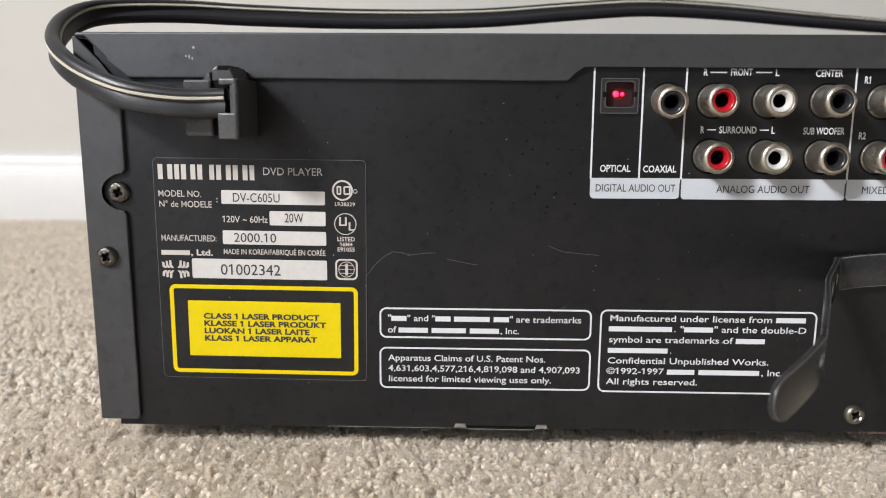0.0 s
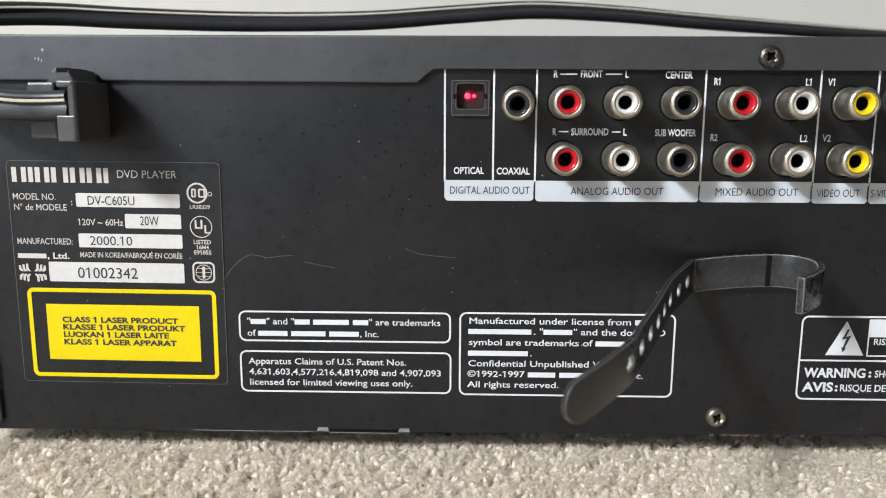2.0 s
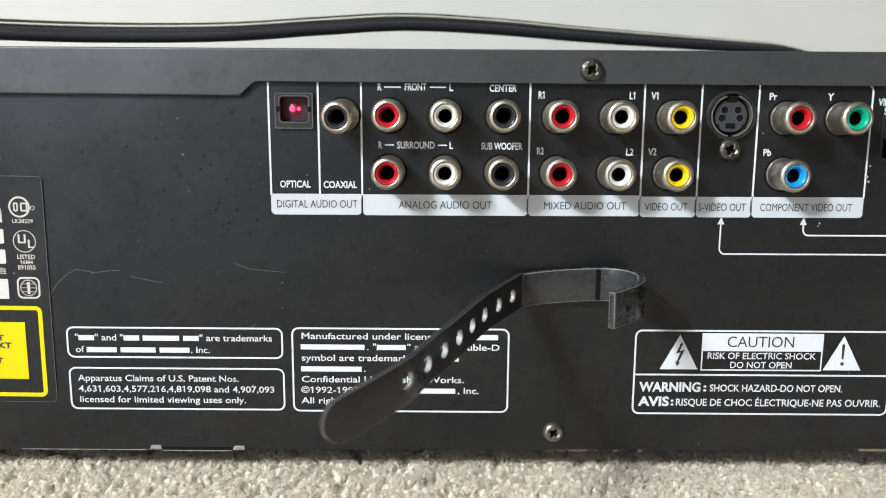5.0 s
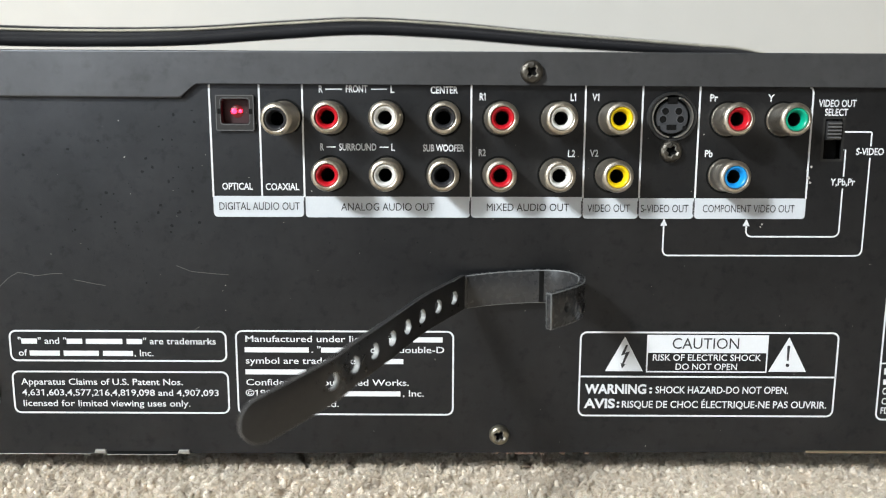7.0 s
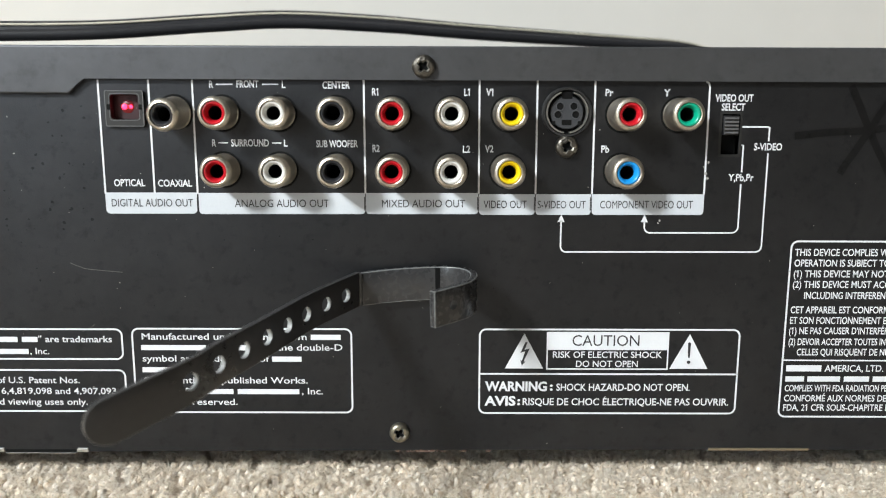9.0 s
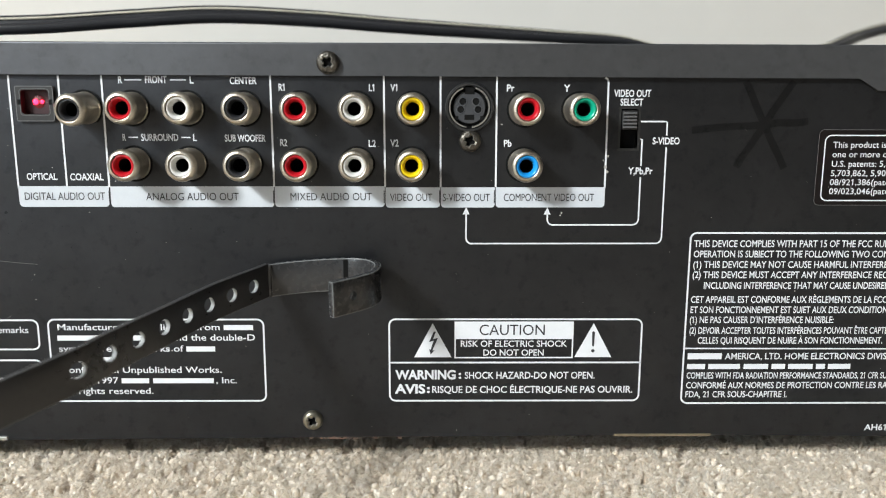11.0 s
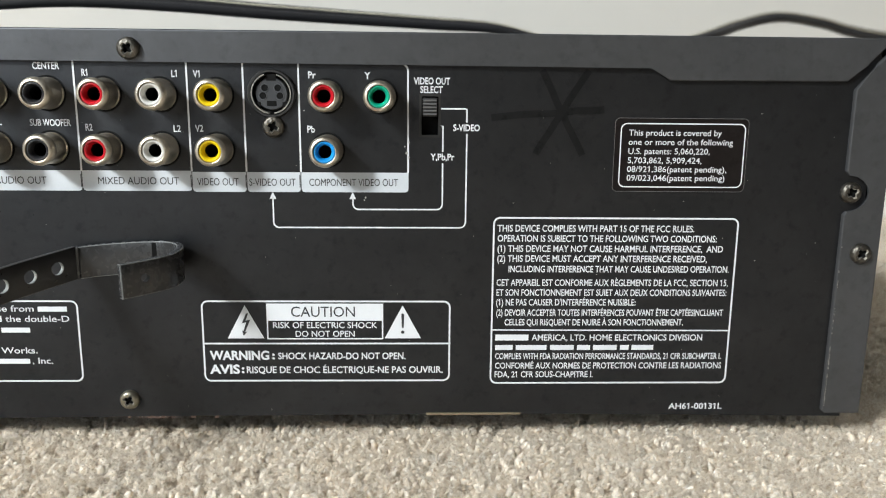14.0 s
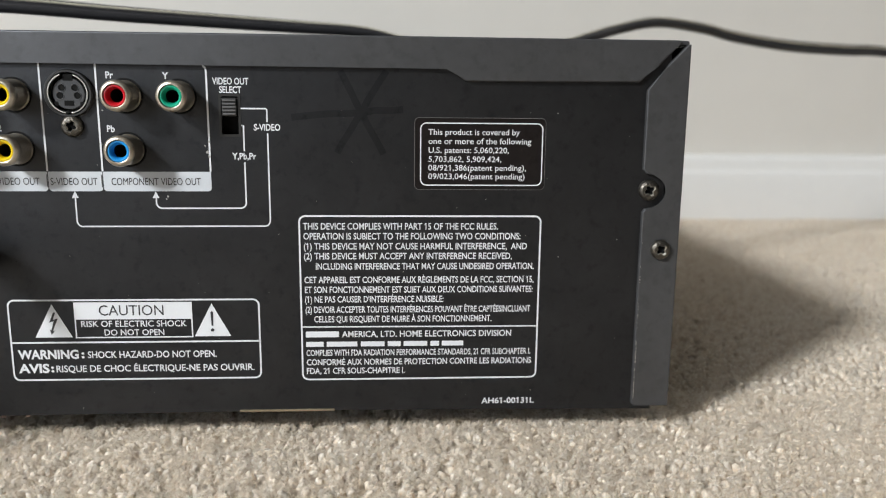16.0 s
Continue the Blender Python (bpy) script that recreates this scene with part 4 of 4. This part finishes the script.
def jaw_piece(x0, z0, z1):
    """A piece of the jaw: a block whose outer side closes in towards the panel."""
    prof = [(x0, -17.8), (-168.0, -18.4), (-167.2, -17.8), (-167.3, -0.2), (x0, -0.2)]
    bm = bmesh.new()
    low = [bm.verts.new((x, y, z0)) for x, y in prof]
    high = [bm.verts.new((x, y, z1)) for x, y in prof]
    for i in range(len(prof)):
        bm.faces.new((low[i], low[(i + 1) % len(prof)], high[(i + 1) % len(prof)], high[i]))
    bm.faces.new(low[::-1])
    bm.faces.new(high)
    bmesh.ops.bevel(bm, geom=list(bm.edges), offset=0.35, segments=2, profile=0.5, affect="EDGES")
    return bm


part("jaw", jaw_piece(-172.7, 89.3, 95.7), CLIPM, clip)
part("jaw", jaw_piece(-169.5, 95.3, 103.0), CLIPM, clip)
part("jaw", jaw_piece(-172.2, 102.6, 104.1), CLIPM, clip)
part("hinge", prism([(-174.4, 103.6), (-174.2, 106.4), (-173.0, 107.2), (-170.0, 107.0), (-168.6, 103.6)], -15.6, -2.0, 0.3), CLIPM, clip)
part("hinge", prism([(-178.8, 103.5), (-176.8, 105.9), (-176.4, 103.5)], -10.2, -2.0, 0.15), CLIPM, clip)
# solid black blocks give the hinge slot and the slit their shade
part("hinge_slot", block(-172.9, -170.2, -15.7, -5.0, 106.2, 107.3, 0.1), GAPSHADE, clip)
part("slit", block(-176.3, -169.6, -9.5, -0.1, 89.9, 105.2), GAPSHADE, clip)

# ---- strap ----


def smooth_path(points, n):
    """A smooth curve through points, as n even steps."""
    p = [np.array(q, float) for q in points]
    p = [2 * p[0] - p[1]] + p + [2 * p[-1] - p[-2]]
    out = []
    for i in range(1, len(p) - 2):
        for k in range(24):
            t = k / 24
            out.append(0.5 * (2 * p[i] + (p[i + 1] - p[i - 1]) * t + (2 * p[i - 1] - 5 * p[i] + 4 * p[i + 1] - p[i + 2]) * t ** 2 + (3 * p[i] - p[i - 1] - 3 * p[i + 1] + p[i + 2]) * t ** 3))
    out.append(p[-2])
    out = np.array(out)
    s = np.r_[0, np.cumsum(np.linalg.norm(np.diff(out[:, :3], axis=0), axis=1))]
    return np.array([[np.interp(v, s, out[:, c]) for c in range(out.shape[1])] for v in np.linspace(0, s[-1], n)]), s[-1]


def ribbon(points, width, thick, holes=(), hole_r=1.5, tip=False):
    """An upright band of plastic along points (x, y, z of its middle), with round holes at the distances given."""
    curve, length = smooth_path(points, 400)
    s_all = np.linspace(0, length, 400)

    def place(s, v, side):
        s0 = min(max(s, 0), length)
        p = np.array([np.interp(s0, s_all, curve[:, c]) for c in range(3)])
        q = np.array([np.interp(min(s0 + 0.4, length), s_all, curve[:, c]) for c in range(3)]) - np.array([np.interp(max(s0 - 0.4, 0), s_all, curve[:, c]) for c in range(3)])
        q /= np.linalg.norm(q)
        out = np.cross(q, (0, 0, 1.0))
        out /= np.linalg.norm(out)
        up = np.cross(out, q)
        return Vector(p + up * v + out * side * thick / 2)

    bm = bmesh.new()
    w = width / 2
    stops = sorted(holes)
    cells = []
    at = 0.0
    for h in stops:
        a, b = h - 2.6, h + 2.6
        if a > at + 0.01:
            cells.append((at, a, None))
        cells.append((a, b, h))
        at = b
    end = length - (w if tip else 0)
    cells.append((at, end, None))
    faces2d = []
    for a, b, h in cells:
        if h is None:
            m = max(1, int((b - a) / 1.0))
            for i in range(m):
                s0, s1 = a + (b - a) * i / m, a + (b - a) * (i + 1) / m
                faces2d.append([(s0, -w), (s1, -w), (s1, 0.0), (s1, w), (s0, w), (s0, 0.0)])
        else:
            outer = [(b, 0), (b, w), (h, w), (a, w), (a, 0), (a, -w), (h, -w), (b, -w)]
            mid = [(h + hole_r * math.cos(radians(45 * i)), hole_r * math.sin(radians(45 * i))) for i in range(8)]
            for i in range(8):
                j = (i + 1) % 8
                am = radians(45 * i + 22.5)
                mm = (h + hole_r * math.cos(am), hole_r * math.sin(am))
                faces2d.append([outer[i], outer[j], mid[j], mm, mid[i]])
    if tip:
        m = 8
        rim = [(end + w * math.sin(math.pi / 2 * i / m), w * math.cos(math.pi / 2 * i / m)) for i in range(m + 1)]
        for (s0, v0), (s1, v1) in zip(rim, rim[1:]):
            faces2d.append([(s0, -v0), (s1, -v1), (s1, 0.0), (s1, v1), (s0, v0), (s0, 0.0)] if v1 > 1e-6 else [(s0, -v0), (s1, 0.0), (s0, v0), (s0, 0.0)])
    verts = {}

    def vert(s, v, side):
        key = (round(s, 3), round(v, 3), side)
        if key not in verts:
            verts[key] = bm.verts.new(place(s, v, side))
        return verts[key]

    for side in (1, -1):
        for f in faces2d:
            vs = [vert(s, v, side) for s, v in f]
            bm.faces.new(vs if side > 0 else vs[::-1])
    count = {}
    for f in faces2d:
        k = [(round(s, 3), round(v, 3)) for s, v in f]
        for i in range(len(k)):
            e = (k[i], k[(i + 1) % len(k)])
            count[frozenset(e)] = count.get(frozenset(e), []) + [e]
    for e in count.values():
        if len(e) == 1:
            a, b = e[0]
            f = bm.faces.new((verts[(*a, 1)], verts[(*a, -1)], verts[(*b, -1)], verts[(*b, 1)]))
            if any(math.hypot(a[0] - h, a[1]) < hole_r + 0.05 for h in holes):
                f.material_index = 1
    bmesh.ops.recalc_face_normals(bm, faces=bm.faces)
    # bevels take the third material, paler for a painted highlight
    sharp = [e for e in bm.edges if len(e.link_faces) == 2 and e.calc_face_angle() > 1.0 and not any(f.material_index for f in e.link_faces)]
    bmesh.ops.bevel(bm, geom=sharp, offset=thick * 0.14, segments=2, profile=0.5, affect="EDGES", material=2)
    return bm


strap = part("cord_strap", ribbon([(-10.2, -3.4, 53.8), (-4, -1.9, 54.3), (4, -1.6, 54.9), (11, -1.7, 55.2), (15.6, -3.2, 55.3), (18.6, -6.4, 55.2), (19.7, -10.2, 54.9), (18.9, -14.2, 54.3), (16.9, -17.6, 54.1), (14.3, -20.4, 53.95), (11.7, -22.9, 53.8), (9.3, -25.2, 53.7)], 9.0, 1.8, (47.5,), 1.15), STRAP, player, "black plastic cord strap with a flat hook", smooth=True)
# hole wall and bevels paler than the strap, as if catching light
strap.data.materials.append(RIBEDGEGREY)
strap.data.materials.append(EDGELIGHT)
part("stud", lathe([(3.2, 0), (3.2, -0.8), (0, -0.8)], 20, centre=(2.0, 0.02, 54.5)), STRAP, strap)
# stands proud of the strap; its black colour is the slot's shade
part("slot", block(9.8, 11.1, -2.70, -1.2, 50.9, 59.4, 0.1), GAPSHADE, strap, "black strip across the strap, painted as a shaded slot")
part("rib", block(-11.2, -9.4, -4.6, -2.4, 49.3, 58.3, 0.3), STRAP, strap)
band = part("perforated_band", ribbon([(-10.4, -3.8, 54.0), (-12.0, -6.4, 53.7), (-13.6, -9.1, 53.4), (-17.9, -16.1, 52.6), (-21.8, -22.8, 51.7), (-28.2, -37.0, 50.0), (-34.8, -50.2, 48.2), (-38.2, -56.5, 46.9), (-45.5, -64.4, 44.6), (-53.2, -70.8, 41.9)], 9.2, 1.25, [6.2 + 7.75 * i for i in range(8)], 1.8, True), BAND, strap, "band with a row of round holes", smooth=True)
# window light on hole walls and edges is put into these colours
band.data.materials.append(HOLELIGHT)
band.data.materials.append(RIBEDGEGREY)

# ---- power cord ----


def sweep(points, shape, n, offset=(0, 0)):
    """Sweeps an outline (a across, b along the flat of the cord) along points (x, y, z, twist in degrees)."""
    curve, _ = smooth_path(points, n)
    bm = bmesh.new()
    rows = []
    for i in range(n):
        q = curve[min(i + 1, n - 1), :3] - curve[max(i - 1, 0), :3]
        q /= np.linalg.norm(q)
        side = np.cross(q, (0, 0, 1.0))
        side /= np.linalg.norm(side)
        up = np.cross(side, q)
        a = radians(curve[i, 3])
        u, v = side * math.cos(a) + up * math.sin(a), up * math.cos(a) - side * math.sin(a)
        rows.append([bm.verts.new(curve[i, :3] + u * x + v * z) for x, z in shape])
    m = len(shape)
    for r0, r1 in zip(rows, rows[1:]):
        for k in range(m):
            bm.faces.new((r0[k], r0[(k + 1) % m], r1[(k + 1) % m], r1[k]))
    bm.faces.new(rows[0])
    bm.faces.new(rows[-1][::-1])
    return bm


# going away from the clip: round the corner, along the top and off to the right
CORD_PATH = [(-171.8, -12.9, 98.2, 0), (-178.0, -13.0, 98.0, 0), (-186.0, -14.0, 98.2, 0), (-197.4, -14.0, 100.1, 5), (-209.1, -10.0, 104.3, 8), (-218.0, -4.0, 109.3, 8), (-223.6, 4.0, 114.2, 8), (-225.4, 14.0, 119.6, 10), (-222.6, 24.0, 123.9, 14), (-214.5, 33.0, 125.9, 18),
             (-200.0, 42.0, 126.8, 24), (-180.5, 50.0, 126.9, 30), (-146.5, 61.0, 127.1, 35), (-106.8, 70.0, 127.9, 38), (-74.5, 80.0, 131.3, 38), (-46.0, 88.0, 133.8, 38), (-13.0, 98.5, 133.7, 40), (20.5, 110.0, 132.4, 44), (58.0, 124.0, 131.5, 50), (92.0, 136.0, 130.7, 58), (118.0, 145.0, 129.9, 66),
             (140.0, 150.0, 125.8, 70), (165.0, 155.0, 121.0, 78), (195.0, 160.0, 122.6, 80), (223.0, 168.0, 129.6, 78), (248.8, 189.0, 137.5, 74), (275.6, 205.0, 143.0, 58), (309.0, 224.0, 141.9, 42), (333.0, 236.0, 138.6, 34), (377.0, 255.0, 135.4, 28), (425.0, 275.0, 135.0, 26), (460.0, 290.0, 135.4, 26), (530.0, 300.0, 128.0, 50), (600.0, 300.0, 90.0, 50), (660.0, 280.0, 40.0, 50), (720.0, 240.0, 6.0, 60), (800.0, 150.0, 5.0, 80)]
CORD_PATH = [(x, y, z + (0 if y < 45 or x > 130 else 0.35 if x > -115 else -0.3), a) for x, y, z, a in CORD_PATH]
cord = new("power_cord")
cord.location = (0, 0.09, 0.126)
tagged(cord, "black twin power cord with pale stripes, looped over the player", "power cord")
LOBE = []
for i in range(28):
    t = 2 * math.pi * i / 28
    cz = 1.95 * (1 if math.sin(t) > 0 else -1)
    LOBE.append((2.15 * math.cos(t) * (0.55 if abs(math.sin(t)) < 0.12 else 1), cz + 2.15 * math.sin(t) - (0 if abs(math.sin(t)) > 0.12 else cz * 0.85)))
LOBE = [(x * 0.92, z * 0.92) for x, z in LOBE]
part("sheath", sweep(CORD_PATH, LOBE, 420), CORD, cord, "black vinyl sheath", smooth=True)
part("stripe", sweep(CORD_PATH, [(-2.08, 1.0), (-2.1, 1.5), (-1.75, 1.65), (-1.75, 0.85)], 420), STRIPE, cord, "pale cream stripe", smooth=True)
part("stripe", sweep(CORD_PATH, [(2.08, 0.9), (2.08, 1.5), (1.7, 1.65), (1.7, 0.75)], 420), STRIPE, cord, "pale cream stripe", smooth=True)

# ---- carpet ----
bm = bmesh.new()
bmesh.ops.create_grid(bm, x_segments=2, y_segments=2, size=1)
ob = new("floor", finish("floor", bm, BACKING, 1.0))
ob.matrix_world = ROOM @ pose(0.85, -2.55, -0.0016) @ Matrix.Diagonal((2.87, 2.67, 1, 1))
tagged(ob, "beige cut pile carpet floor", "carpet", kind="structure")

rng = np.random.default_rng(7)


def tuft(seed, n, heights, radii):
    """One cut end of twisted yarn: a bent, bulging stub with a soft, uneven head."""
    r = np.random.default_rng(seed)
    bend = r.uniform(-1, 1, 2) * 0.7
    verts, faces = [], []
    levels = len(heights)
    for h, rad in zip(heights, radii):
        k = h / heights[-1]
        rad *= r.uniform(0.92, 1.08)
        cx, cy = bend * (k ** 1.5) * 1.5
        for i in range(n):
            a = 2 * math.pi * i / n + k * 1.4
            verts.append((cx + rad * math.cos(a) * r.uniform(0.65, 1.3), cy + rad * math.sin(a) * r.uniform(0.65, 1.3), h + (0.3 * r.uniform(-1, 1) if k > 0.5 else 0)))
    for k in range(levels - 1):
        for i in range(n):
            faces.append((k * n + i, k * n + (i + 1) % n, (k + 1) * n + (i + 1) % n, (k + 1) * n + i))
    verts.append((*(bend * 1.5), heights[-1] + 0.15))
    for i in range(n):
        faces.append(((levels - 1) * n + i, (levels - 1) * n + (i + 1) % n, levels * n, levels * n))
    return np.array(verts), np.array(faces)


NEAR_TUFTS = [tuft(i, 6, (1.6, 3.2, 4.1, 4.6), (1.05, 1.14, 0.9, 0.45)) for i in range(16)]
FAR_TUFTS = [tuft(i, 5, (2.0, 3.5, 4.5), (1.1, 1.12, 0.6)) for i in range(16)]


def sunk(x, y):
    """How far the pile is pressed down by the player."""
    k = min(max((y + 3) / 5, 0), 1) * min(max((218 - abs(x)) / 6, 0), 1)
    return k * k * (3 - 2 * k)


def pile(name, regions, label):
    """Tufts on an uneven grid over the regions (x0, x1, y0, y1, step, fibres), as one mesh, and the fibres that fray from their heads as another."""
    allv, allf, base, strands = [], [], 0, []
    for x0, x1, y0, y1, step, frayed in regions:
        for gx in np.arange(x0, x1, step):
            for gy in np.arange(y0, y1, step):
                v, f = (NEAR_TUFTS if frayed > 20 else FAR_TUFTS)[rng.integers(16)]
                x, y = gx + rng.uniform(-0.4, 0.4) * step, gy + rng.uniform(-0.4, 0.4) * step
                a, s = rng.uniform(0, 2 * math.pi), rng.uniform(0.85, 1.3) * step / 2.0
                wave = 0.75 * noise.noise(Vector((x / 7, y / 7, 0))) + 0.6 * noise.noise(Vector((x / 45, y / 45, 3))) + rng.uniform(-0.35, 0.35)
                lean = rng.uniform(-0.25, 0.25, 2) + np.array(noise.noise_vector(Vector((x / 5, y / 5, 7)))[:2]) * 0.45 + np.array(noise.noise_vector(Vector((x / 22, y / 22, 9)))[:2]) * 0.4
                c, d, slim = math.cos(a), math.sin(a), rng.uniform(0.6, 1.15)
                w = np.empty_like(v)
                zz = v[:, 2]
                w[:, 0] = x + (v[:, 0] * c - v[:, 1] * slim * d) * s + lean[0] * zz
                w[:, 1] = y + (v[:, 0] * d + v[:, 1] * slim * c) * s + lean[1] * zz
                w[:, 2] = -4.3 + zz + wave - 0.5 * sunk(x, y)
                allv.append(w)
                allf.append(f + base)
                base += len(v)
                strands.append((*w[-1], s, frayed))
    co = np.concatenate(allv) * MM
    fa = np.concatenate(allf)
    quads = [tuple(q) if q[2] != q[3] else tuple(q[:3]) for q in fa.tolist()]
    me = bpy.data.meshes.new(name)
    me.from_pydata(co.tolist(), [], quads)
    me.materials.append(CARPET)
    me.shade_smooth()
    tagged(new(name, me), label, "carpet pile", kind="stuff")
    heads = np.array(strands)
    heads = np.repeat(heads, heads[:, 4].astype(int), axis=0)
    n = len(heads)
    a, tip = rng.uniform(0, 2 * math.pi, n), np.arccos(rng.uniform(0.12, 1.0, n))
    out = np.stack([np.cos(a) * np.sin(tip), np.sin(a) * np.sin(tip), np.cos(tip)], 1)
    size = heads[:, 3:4]
    p0 = heads[:, :3] + np.array([0, 0, -0.95]) + out * size * 1.0
    curl = np.stack([-np.sin(a), np.cos(a), 0 * a], 1)
    way = out + curl * 0.7 + rng.normal(0, 0.3, (n, 3)) + np.array([0, 0, 0.3])
    way /= np.linalg.norm(way, axis=1)[:, None]
    length = rng.uniform(0.6, 1.7, n)[:, None]
    side = np.cross(way, rng.normal(0, 1, (n, 3)))
    side *= (0.085 + 0.08 * (heads[:, 4:5] < 12)) / np.linalg.norm(side, axis=1)[:, None]
    p1 = p0 + way * length * 0.55
    p2 = p1 + (way + curl * 0.6 + rng.normal(0, 0.35, (n, 3))) * length * 0.45
    co = np.stack([p0, p1 - side, p2, p1 + side], 1)
    quads = (np.arange(n)[:, None] * 4 + np.arange(4)).tolist()
    me = bpy.data.meshes.new("carpet_fibres")
    me.from_pydata((co.reshape(-1, 3) * MM).tolist(), [], quads)
    me.materials.append(FIBRE)
    tagged(new("carpet_fibres", me), "fine cream fibres fraying from the carpet yarn", "carpet fibres", kind="stuff")


pile("carpet_pile", [(-340, 360, -72, 26, 2.3, 36), (-500, -205, 26, 433, 2.9, 10), (205, 600, 26, 437, 2.9, 10), (-500, -340, -72, 26, 2.8, 10), (360, 600, -72, 26, 2.8, 10)], "beige twisted yarn carpet pile")

hair = [(-92, -30, 2.5), (-90, -36, 3.0), (-86, -42, 2.6), (-84.5, -50, 2.8), (-80, -58, 2.5)]
bm = bmesh.new()
curve, _ = smooth_path(hair, 40)
rows = [[bm.verts.new((p[0] + 0.09 * math.cos(a), p[1], p[2] + 0.09 * math.sin(a))) for a in (0, 2.1, 4.2)] for p in curve]
for r0, r1 in zip(rows, rows[1:]):
    for k in range(3):
        bm.faces.new((r0[k], r0[(k + 1) % 3], r1[(k + 1) % 3], r1[k]))
tagged(new("hair", finish("hair", bm, HAIR)), "single dark hair lying on the carpet", "hair")
